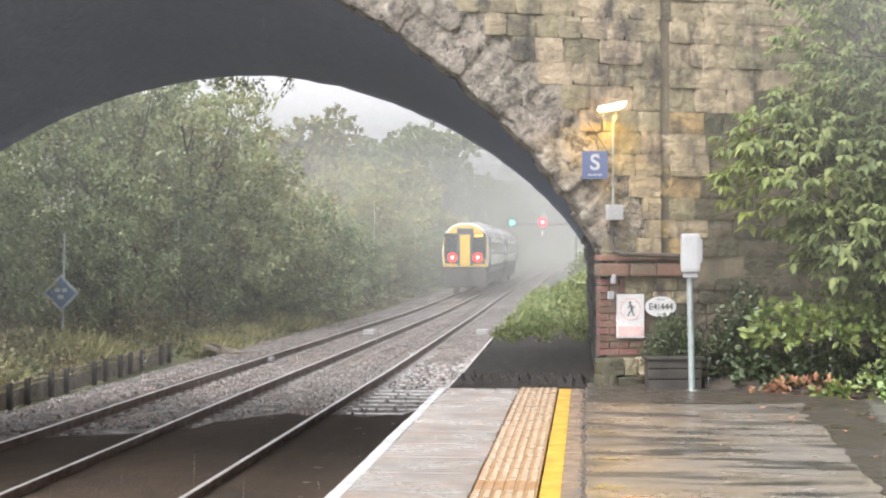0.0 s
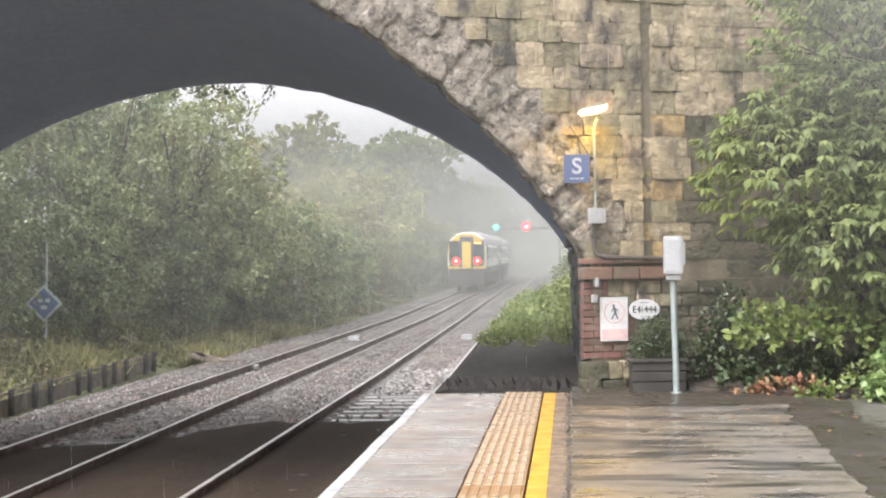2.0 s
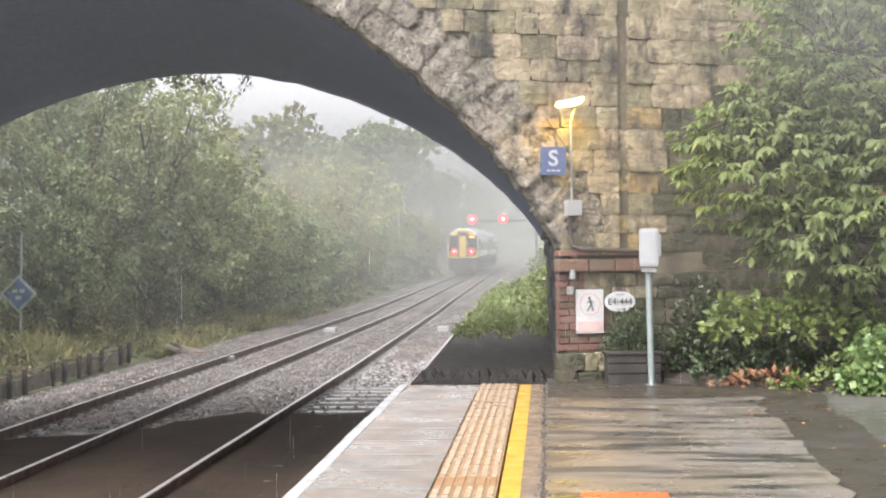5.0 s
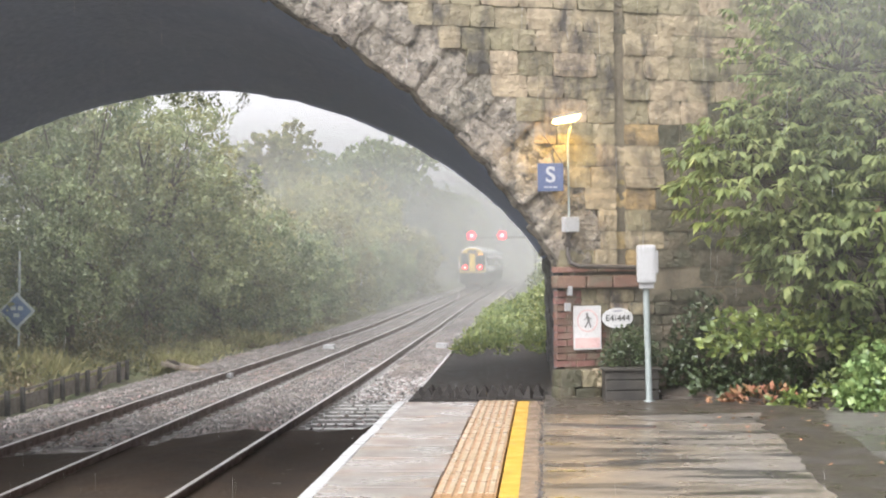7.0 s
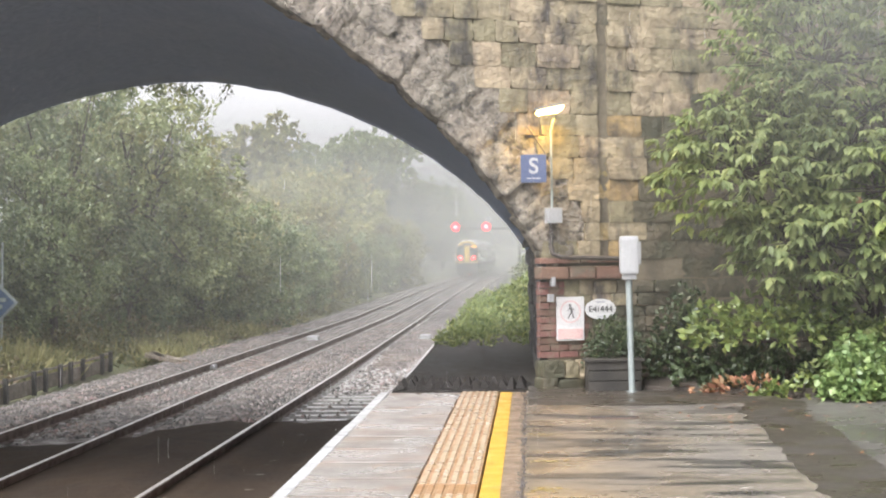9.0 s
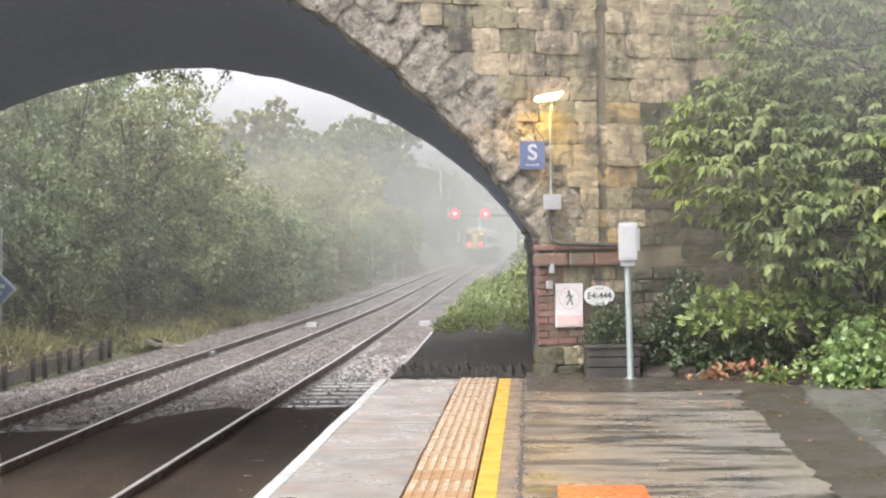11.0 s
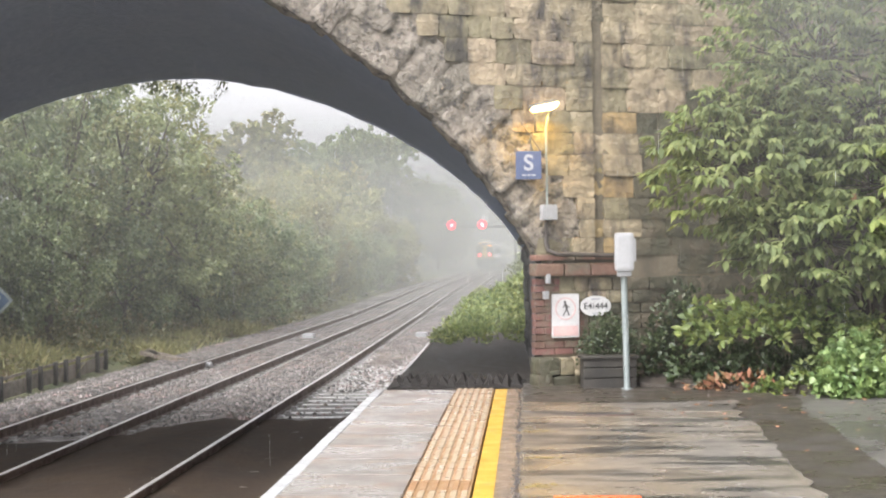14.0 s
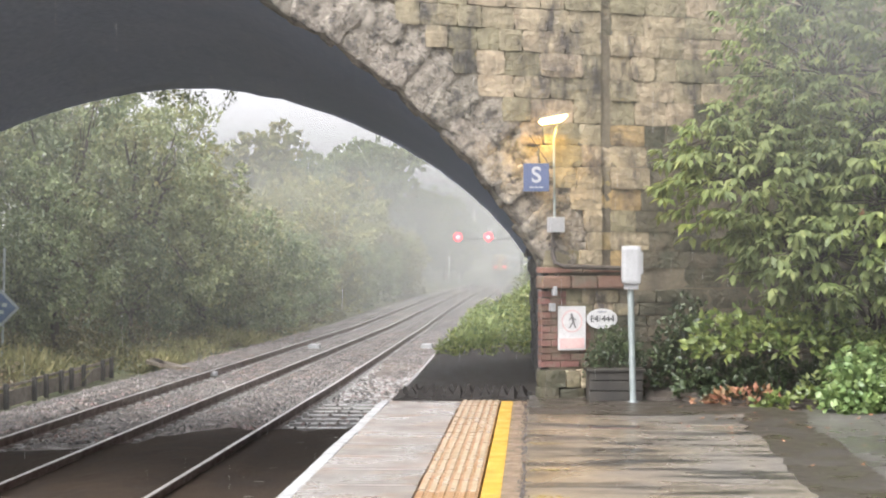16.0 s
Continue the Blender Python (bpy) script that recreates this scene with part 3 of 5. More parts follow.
    # foot of the pier: rough stones, then brick with a red ledge over it
    for u0, u1, z0, z1 in ((-0.02, 0.16, 0.0, 0.13), (0.16, 0.46, 0.0, 0.11), (-0.01, 0.24, 0.13, 0.31), (0.24, 0.40, 0.12, 0.30), (0.40, 0.58, 0.11, 0.22), (0.40, 0.56, 0.22, 0.31), (0.56, 0.80, 0.0, 0.28), (0.80, 1.1, 0.0, 0.3)):
        piece("stone", random.choice(damp_shaded if z0 < 0.1 else blocks + damp_shaded), wall, WALL @ Matrix.Translation(((u0 + u1) / 2, 0.0, (z0 + z1) / 2)) @ Matrix.Diagonal((u1 - u0 - 0.01, 0.26, z1 - z0, 1)))
    bm = boxed(0, 0, 0, 1, 1, 1, 0.03)
    me = bpy.data.meshes.new("brick")
    bm.to_mesh(me)
    bm.free()
    me.materials.append(BRICK)
    for u0, u1, z0, z1 in ((0.285, 0.43, 0.90, 1.05), (0.435, 0.60, 0.88, 1.02), (0.29, 0.47, 1.05, 1.175), (0.475, 0.61, 1.02, 1.175)):
        piece("stone", random.choice(blocks), wall, WALL @ Matrix.Translation(((u0 + u1) / 2, 0.09, (z0 + z1) / 2)) @ Matrix.Diagonal((u1 - u0, 0.2, z1 - z0, 1)))
    for r in range(11):
        zc = 0.335 + 0.0755 * r + 0.035
        u = 0.0 - (0.11 if r % 2 else 0.0)
        while u < 0.56:
            a, b = max(u, -0.005), min(u + 0.215, 0.57 + (0.06 if r % 2 else 0.0), 0.285 if r > 6 else 1.0)
            if b - a > 0.03:
                piece("brick", me, wall, WALL @ Matrix.Translation(((a + b) / 2, 0.03 + random.uniform(-0.006, 0.006), zc)) @ Matrix.Diagonal((b - a, 0.10, 0.065, 1)))
            u += 0.225
    z = 0.32
    while z < 1.14:
        h = random.uniform(0.11, 0.19)
        h = min(h, 1.165 - z)
        u = 0.62
        while u < 1.5:
            w = random.uniform(0.14, 0.3)
            piece("stone", random.choice(damp_shaded if u > 0.85 or z < 0.8 else blocks), wall, WALL @ Matrix.Translation((u + w / 2, 0.05 + random.uniform(-0.02, 0.02), z + h / 2)) @ Matrix.Diagonal((w - 0.012, 0.2, h - 0.012, 1)))
            u += w
        z += h
    for r in range(6):
        for c in range(6):
            piece("stone", random.choice(damp_shaded), wall, WALL @ Matrix.Translation((1.76 + 0.5 * c + (0.2 if r % 2 else 0), 0.1, 0.12 + 0.235 * r)) @ Matrix.Diagonal((0.48, 0.2, 0.22, 1)))
    for u0, u1 in ((-0.03, 0.30), (0.305, 0.62), (0.625, 0.94)):
        bm = box(bmesh.new(), (u0 + u1) / 2, -0.02, 1.255, u1 - u0 - random.uniform(0, 0.015), 0.20, 0.135, bevel=0.025)
        ob = part("ledge_stone", bm, REDSTONE, wall)
        ob.matrix_basis = WALL
    for u0, u1, zc in ((-0.02, 0.45, 1.385), (0.46, 0.95, 1.39)):
        bm = box(bmesh.new(), (u0 + u1) / 2, 0.0, zc, u1 - u0, 0.16, 0.06, bevel=0.015)
        ob = part("ledge_stone", bm, REDSTONE, wall)
        ob.matrix_basis = WALL
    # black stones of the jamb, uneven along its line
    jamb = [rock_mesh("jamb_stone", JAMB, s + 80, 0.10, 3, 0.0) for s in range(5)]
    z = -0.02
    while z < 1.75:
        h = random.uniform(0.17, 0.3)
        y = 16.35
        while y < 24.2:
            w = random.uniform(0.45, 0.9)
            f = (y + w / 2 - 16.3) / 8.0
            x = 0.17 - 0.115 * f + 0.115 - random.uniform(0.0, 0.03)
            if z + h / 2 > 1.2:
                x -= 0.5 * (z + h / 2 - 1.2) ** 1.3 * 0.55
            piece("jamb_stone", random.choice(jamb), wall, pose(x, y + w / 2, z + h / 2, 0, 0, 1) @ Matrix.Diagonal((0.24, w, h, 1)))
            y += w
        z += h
    return bridge


# ---------------------------------------------------------------- platform
EDGE = -1.50


def build_platform():
    # wall under the edge and the body of the platform
    bm = bmesh.new()
    prof = [(-1.42, -1.3), (-1.42, -0.08), (12.0, -0.08), (12.0, -1.3)]
    a = [bm.verts.new((x, -8, z)) for x, z in prof]
    b = [bm.verts.new((x, 16.0, z)) for x, z in prof]
    for i in range(4):
        bm.faces.new((a[i], a[(i + 1) % 4], b[(i + 1) % 4], b[i]))
    bm.faces.new(a[::-1])
    bm.faces.new(b)
    base = part("platform", bm, STRIP)
    tagged(base, "station platform of wet slabs and asphalt", "platform", kind="structure")
    # coping slabs with a white painted nosing
    me = bpy.data.meshes.new("coping_slab")
    bm = boxed(-1.078, 0, -0.05, 0.755, 0.725, 0.10, 0.008)
    bm.to_mesh(me)
    bm.free()
    me.materials.append(COPING)
    nose = bpy.data.meshes.new("white_nosing")
    bm = boxed(-1.503, 0, -0.058, 0.092, 0.748, 0.12, 0.01)
    bm.to_mesh(nose)
    bm.free()
    nose.materials.append(WHITE_LINE)
    for i in range(31):
        y = 15.55 - 0.76 * i
        piece("coping_slab", me, base, pose(random.uniform(-0.004, 0.004), y, random.uniform(-0.004, 0.002)))
        piece("white_nosing", nose, base, pose(random.uniform(-0.004, 0.004), y, random.uniform(-0.003, 0.003)))
    # tactile slabs
    me = bpy.data.meshes.new("tactile_slab")
    bm = boxed(-0.49, 0, -0.05, 0.396, 0.394, 0.10)
    bm.to_mesh(me)
    bm.free()
    me.materials.append(TACT)
    rib = bpy.data.meshes.new("tactile_ribs")
    bm = bmesh.new()
    for c in range(6):
        for x, y in ((-0.49 - 0.165 + 0.066 * c, 0.0),):
            vs = [bm.verts.new((x + sx * w, y + sy * h, z)) for w, h, z in ((0.021, 0.1975, 0.0), (0.016, 0.195, 0.006)) for sx, sy in ((-1, -1), (1, -1), (1, 1), (-1, 1))]
            for q in ((4, 5, 6, 7), (0, 1, 5, 4), (1, 2, 6, 5), (2, 3, 7, 6), (3, 0, 4, 7)):
                bm.faces.new([vs[k] for k in q])
    bm.to_mesh(rib)
    bm.free()
    plain = rib.copy()
    rib.materials.append(TACT_RIB)
    plain.materials.append(TACT)
    for i in range(59):
        y = 15.75 - 0.40 * i
        s = piece("tactile_slab", me, base, pose(random.uniform(-0.0015, 0.0015), y, 0.002 + random.uniform(-0.002, 0.001)))
        if i not in (16, 18, 27):
            piece("tactile_ribs", rib, s)
        else:
            piece("tactile_ribs", plain, s)
    bm = boxed(-0.212, 3.95, -0.05, 0.125, 23.9, 0.102)
    part("yellow_line", bm, YELLOW_LINE, base, "worn yellow painted safety line")
    # crumbled strip beside the line
    verts, faces = [], []
    ys = stations(-8, 15.95, 0.08)
    for y in ys:
        for i, x in enumerate((-0.15, -0.11, -0.07, -0.03, 0.0, 0.012)):
            n = noise.noise(Vector((x * 30, y * 6, 0)))
            verts.append((x + (0.008 * n if i else 0), y, 0.0 - 0.012 * abs(n) - (0.012 if i in (4,) else 0)))
    faces = [(j * 6 + i, j * 6 + i + 1, (j + 1) * 6 + i + 1, (j + 1) * 6 + i) for j in range(len(ys) - 1) for i in range(5)]
    ob = new("crumbled_strip", mesh_from("crumbled_strip", verts, faces, STRIP))
    ob.parent = base
    # asphalt with shallow hollows, and the darker tarmac beyond it
    def sheet(name, x0, x1, material, zoff):
        xs = [x0 + (x1 - x0) * i / 24 for i in range(25)]
        yy = stations(-8, 5, 0.5) + stations(5.1, 16.6, 0.1)
        v = []
        for y in yy:
            for i, x in enumerate(xs):
                wob = (0.12 * noise.noise(Vector((0, y * 0.7, 3))) + 0.06 * noise.noise(Vector((0, y * 3.5, 7))) + (0.05 * (y - 11))) if (i == 0 and x0 > 1) or (i == 24 and x1 < 3) else 0
                v.append((x + wob, y, zoff + 0.006 * noise.noise(Vector((x * 0.8, y * 0.8, 1))) + 0.0065 * noise.noise(Vector((x * 1.4, y * 3.4, 4)))))
        f = [(j * 25 + i, j * 25 + i + 1, (j + 1) * 25 + i + 1, (j + 1) * 25 + i) for j in range(len(yy) - 1) for i in range(24)]
        ob = new(name, mesh_from(name, v, f, material, True))
        ob.parent = base
        return ob
    sheet("asphalt", 0.0, 1.87, ASPHALT, 0.0)
    sheet("tarmac_patch", 1.55, 2.47, PATCH, -0.008)
    sheet("tarmac", 2.1, 12.0, TARMAC, -0.016)
    # dark band of tarmac along the foot of the wall and the bed
    xs = [0.02 + 0.08 * i for i in range(32)]
    v = []
    for j in range(12):
        for x in xs:
            y0 = 14.55 + 0.22 * noise.noise(Vector((x * 1.1, 8, 0))) + 0.08 * noise.noise(Vector((x * 6, 3, 0)))
            y = y0 + (16.5 - y0) * j / 11
            v.append((x, y, 0.002 + (0.010 if j else -0.004) + 0.003 * noise.noise(Vector((x * 3, y * 3, 2)))))
    f = [(j * 32 + i, j * 32 + i + 1, (j + 1) * 32 + i + 1, (j + 1) * 32 + i) for j in range(11) for i in range(31)]
    ob = new("damp_tarmac", mesh_from("damp_tarmac", v, f, PATCH, True))
    ob.parent = base
    # paint on the asphalt
    bm = boxed(0.465, 8.55, 0.004, 0.51, 0.75, 0.008)
    tagged(part("orange_marking", bm, ORANGE), "orange-red square painted on the wet asphalt", "road marking", kind="structure")
    slot = tagged(empty("drain_cover", pose(0.78, 13.4, 0.0)), "narrow dark drain cover let into the asphalt", "drain")
    part("frame", boxed(0, 0, -0.001, 0.44, 0.16, 0.012, 0.002), RUST, slot)
    for i in range(3):
        part("bar", boxed(0, -0.045 + 0.045 * i, 0.005, 0.40, 0.02, 0.006), SIGN_BLACK, slot)
    for i, (x0, x1, y0, y1) in enumerate(((0.02, 0.31, 9.26, 9.42), (0.03, 0.33, 10.55, 10.62), (0.03, 0.30, 12.1, 12.18), (0.02, 0.20, 8.75, 8.84))):
        bm = bmesh.new()
        for k in range(20):
            px, py = random.uniform(x0, x1), random.uniform(y0, y1)
            w, d = random.uniform(0.008, 0.028), random.uniform(0.01, 0.035)
            vs = [bm.verts.new((px + w * math.cos(a) * random.uniform(0.6, 1.1), py + d * math.sin(a) * random.uniform(0.6, 1.1), 0.0035 + 0.0002 * k)) for a in (0.2, 1.3, 2.3, 3.4, 4.4, 5.4)]
            bm.faces.new(vs)
        tagged(part("worn_marking", bm, WORN_YELLOW), "flaking yellow paint mark on the asphalt", "road marking", "worn yellow marks", kind="structure")
    # old platform under the bridge, out of use
    bm = bmesh.new()
    prof = [(-1.46, -1.3), (-1.46, -0.02), (1.5, -0.02), (1.5, -1.3)]
    a = [bm.verts.new((x, 16.02, z)) for x, z in prof]
    b = [bm.verts.new((x, 46.0, z)) for x, z in prof]
    for i in range(4):
        bm.faces.new((a[i], a[(i + 1) % 4], b[(i + 1) % 4], b[i]))
    bm.faces.new(a[::-1])
    bm.faces.new(b)
    tagged(part("disused_platform", bm, SOIL), "disused platform of dark earth under the bridge", "platform", kind="structure")
    # black anti-trespass points across its end
    guard = tagged(empty("trespass_guard"), "black rubber anti-trespass panels with rows of points", "trespass guard")
    sp = bpy.data.meshes.new("point")
    bm = bmesh.new()
    bmesh.ops.create_cone(bm, segments=4, radius1=0.075, radius2=0.012, depth=0.10, cap_ends=True)
    bm.to_mesh(sp)
    bm.free()
    sp.materials.append(SPIKE)
    part("panel", boxed(-0.7, 16.55, -0.01, 1.5, 0.98, 0.03), SPIKE, guard)
    for r in range(4):
        for c in range(7):
            piece("point", sp, guard, pose(-1.36 + 0.2 * c + (0.1 if r % 2 else 0), 16.17 + 0.24 * r, 0.05, random.uniform(-14, 14), random.uniform(-14, 14), random.uniform(20, 70)))


build_ground()
build_ballast()
build_dirt()
build_track("track_1", NEAR_TRACK, "near railway track with rusty wet rails on concrete sleepers")
build_track("track_2", FAR_TRACK, "far railway track with rusty wet rails on concrete sleepers")
build_bridge()
build_platform()


# ---------------------------------------------------------------- plants
def rand_unit():
    while True:
        v = Vector((random.uniform(-1, 1), random.uniform(-1, 1), random.uniform(-1, 1)))
        if 0.05 < v.length < 1:
            return v.normalized()


def add_leaf(verts, faces, base, d, side, length, width, fold=0.25):
    """A folded leaf: stalk end, two edges, midrib and tip."""
    up = side.cross(d).normalized()
    b = len(verts)
    mid = base + d * length * 0.5
    verts += [base, mid - side * width * 0.5 + up * width * fold, mid + side * width * 0.5 + up * width * fold, base + d * length - up * width * 0.1, mid]
    faces += [(b, b + 4, b + 1), (b, b + 2, b + 4), (b + 4, b + 3, b + 1), (b + 4, b + 2, b + 3)]


def add_blade(verts, faces, base, d, side, length, width):
    b = len(verts)
    verts += [base, base + d * length * 0.5 - side * width * 0.5, base + d * length * 0.5 + side * width * 0.5, base + d * length]
    faces += [(b, b + 2, b + 3, b + 1)]


def crown_mesh(name, lobes, count, leaf, material, shell=0.55, seed=0):
    """Many single leaves in clumps over uneven lobes (centre, radii)."""
    random.seed(seed)
    verts, faces = [], []
    total = sum(r[0] * r[2] for c, r in lobes)
    for c, r in lobes:
        clumps = max(6, int(count * r[0] * r[2] / total / 22))
        for k in range(clumps):
            u = rand_unit()
            s = shell + (1.08 - shell) * random.random() ** 0.6
            if noise.noise(Vector(c) * 1.3 + u * 2.2) < -0.22:
                s *= 0.6
            p = Vector((c[0] + u.x * r[0] * s, c[1] + u.y * r[1] * s, c[2] + u.z * r[2] * s))
            cs = random.uniform(0.2, 0.42) * min(1.0, 0.5 + r[0] * 0.4)
            hang = (rand_unit() + u * 0.8 + Vector((0, 0, -0.5))).normalized()
            for i in range(22):
                q = p + rand_unit() * cs * random.random() ** 0.5 * Vector((1, 1, 0.8)).length / 1.6
                d = (rand_unit() * 0.75 + hang).normalized()
                side = d.cross(rand_unit()).normalized()
                L = leaf * random.uniform(0.7, 1.3)
                add_blade(verts, faces, q, d, side, L, L * 0.55)
    return mesh_from(name, verts, faces, material)


def trunk_mesh(height, radius, lobes, seed):
    random.seed(seed)
    bm = bmesh.new()
    top = Vector((random.uniform(-0.3, 0.3), random.uniform(-0.3, 0.3), height))
    path = [Vector((0, 0, -0.4)), Vector((0.05, 0.02, height * 0.3)), Vector((0.1, -0.08, height * 0.6)), top]
    tube(bm, path, [radius * 1.2, radius, radius * 0.7, radius * 0.25], 8)
    for c, r in lobes:
        a = path[random.choice((1, 2))] + Vector((0, 0, random.uniform(-0.2, 0.4)))
        e = Vector(c)
        m = (a + e) / 2 + Vector((random.uniform(-0.2, 0.2), random.uniform(-0.2, 0.2), 0.15))
        tube(bm, [a, m, e], [radius * 0.45, radius * 0.28, radius * 0.08], 6)
        for k in range(3):
            tube(bm, [m, (m + e) / 2 + rand_unit() * r[0] * 0.4, e + rand_unit() * r[0] * 0.7], [radius * 0.2, radius * 0.12, 0.008], 5)
    me = bpy.data.meshes.new("trunk")
    bm.to_mesh(me)
    bm.free()
    me.materials.append(BARK)
    return me


def make_tree(height, spread, count, leaf, material, seed, label, low=0.25):
    """A tree or tall shrub: trunk with limbs and a crown in lobes; stands at its own origin."""
    random.seed(seed)
    lobes = []
    for i in range(9):
        a = i * 2.4 + random.uniform(-0.5, 0.5)
        h = low + (1 - low) * (i + 0.5) / 9
        w = spread * (0.75 - 0.55 * abs(h - 0.5)) * random.uniform(0.5, 1.0)
        r = spread * random.uniform(0.32, 0.5)
        lobes.append(((math.cos(a) * w, math.sin(a) * w, height * h * 0.92), (r, r, r * random.uniform(0.7, 0.95))))
    tree = empty("tree")
    for nm, me in (("trunk", trunk_mesh(height * 0.85, 0.035 * height * 0.6, lobes, seed)), ("crown", crown_mesh("crown", lobes, count, leaf, material, seed=seed))):
        ob = new(nm, me)
        ob.parent = tree
    return tagged(tree, label, "tree", "lineside trees")


def put_tree(src, x, y, s=1.0, rz=0.0, sz=None):
    m = pose(x, y, ground_height(x, y), 0, 0, rz) @ Matrix.Diagonal((s, s, sz or s, 1))
    return copy_thing(src, m)


TREE_A = make_tree(8.0, 3.2, 9000, 0.17, LEAF, 11, "leafy green lineside tree, wet, with gaps of sky")
TREE_B = make_tree(7.0, 3.0, 9000, 0.16, LEAF, 12, "broad green lineside tree with drooping wet leaves", 0.12)
TREE_C = make_tree(8.0, 3.2, 9000, 0.17, LEAF_LIT, 17, "pale green lineside tree, its yellowing leaves coloured brighter for highlights")
SHRUB = make_tree(3.8, 2.2, 7000, 0.15, LEAF, 13, "dense green lineside shrub, wet with rain", 0.05)
SHRUB_B = make_tree(3.6, 2.3, 7000, 0.16, LEAF_LIGHT, 14, "yellowish green lineside shrub in the rain", 0.05)
TALL = make_tree(15.0, 5.5, 15000, 0.46, LEAF, 15, "tall distant tree dimmed by heavy rain")
TALL_B = make_tree(12.0, 5.0, 15000, 0.44, LEAF_LIGHT, 16, "pale distant tree dimmed by heavy rain")
for src, (x, y), rz in ((TREE_A, (-14.2, 44.0), 20), (TREE_C, (-12.7, 47.5), 20), (TREE_B, (-16.2, 35.0), 100), (SHRUB, (-11.9, 56.0), 30), (SHRUB_B, (-12.6, 66.0), 0),
                        (TALL, (-23.0, 195.0), 0), (TALL_B, (-27.0, 152.0), 0)):
    src.matrix_basis = pose(x, y, ground_height(x, y), 0, 0, rz)
for x, y, s, rz in ((-17.5, 38, 1.1, 50), (-12.8, 39.8, 0.66, 250), (-18.5, 47, 1.1, 130), (-21, 56, 1.1, 80), (-15.5, 29, 0.9, 10)):
    put_tree(TREE_A, x, y, s, rz)
for x, y, s, rz in ((-13.2, 51.0, 1.12, 200), (-11.7, 53, 0.78, 140), (-12.9, 56.5, 0.82, 70)):
    put_tree(TREE_C, x, y, s, rz)
for x, y, s, rz in ((-14.3, 33.4, 0.8, 10), (-15.5, 52, 0.9, 260), (-19, 31, 1.0, 170), (-16, 60, 0.8, 40), (-23, 44, 1.1, 0)):
    put_tree(TREE_B, x, y, s, rz)
for x, y, s, rz in ((-12.4, 46, 0.9, 80), (-11.6, 52, 0.8, 190), (-12.2, 62, 1.0, 250), (-11.9, 73, 1.0, 20), (-12.4, 86, 1.05, 140), (-12.0, 100, 1.1, 60), (-12.5, 116, 1.1, 10), (-12.5, 132, 1.2, 100),
                    (-13.6, 39, 0.9, 300), (-15.3, 29, 0.8, 45), (-14.6, 36.5, 0.8, 75), (-13, 79, 1.2, 190), (1.5, 70, 0.98, 50), (1.4, 82, 1.1, 120), (2.6, 62, 1.1, 10), (1.9, 57, 0.75, 70), (-11.8, 60, 1.25, 30)):
    put_tree(SHRUB, x, y, s, rz)
for x, y, s, rz in ((-14.5, 72, 1.3, 90), (-14.0, 82, 1.3, 190), (-14.5, 93, 1.5, 30), (-13.8, 106, 1.4, 300), (-15, 120, 2.0, 120), (-17.5, 128, 2.3, 20), (-13.6, 137, 1.8, 220), (-20.5, 118, 1.7, 310), (-23, 135, 2.0, 70), (-12.1, 92, 0.9, 0), (-13, 145, 1.5, 40), (-17, 85, 1.25, 75), (-19, 100, 1.45, 15), (1.6, 49, 0.5, 30), (1.7, 53, 0.6, 130)):
    put_tree(SHRUB_B, x, y, s, rz)
for x, y, s, rz in ((-25.5, 200, 0.98, 40), (-20.5, 205, 1.15, 100), (-30, 215, 0.95, 200), (-15, 205, 0.75, 10), (-12.5, 215, 0.6, 70), (-36, 225, 1.0, 0), (-11, 240, 0.5, 140), (-16, 250, 0.9, 90), (-22, 222, 1.1, 250), (-13, 228, 0.85, 160)):
    put_tree(TALL, x, y, s, rz)
for x, y, s, rz in ((-32, 152, 0.82, 80), (-38, 158, 0.85, 10), (-25, 165, 0.72, 200), (-44, 150, 1.0, 0), (-50, 160, 1.2, 33), (-20, 150, 0.55, 0), (-17, 160, 0.55, 80)):
    put_tree(TALL_B, x, y, s, rz)


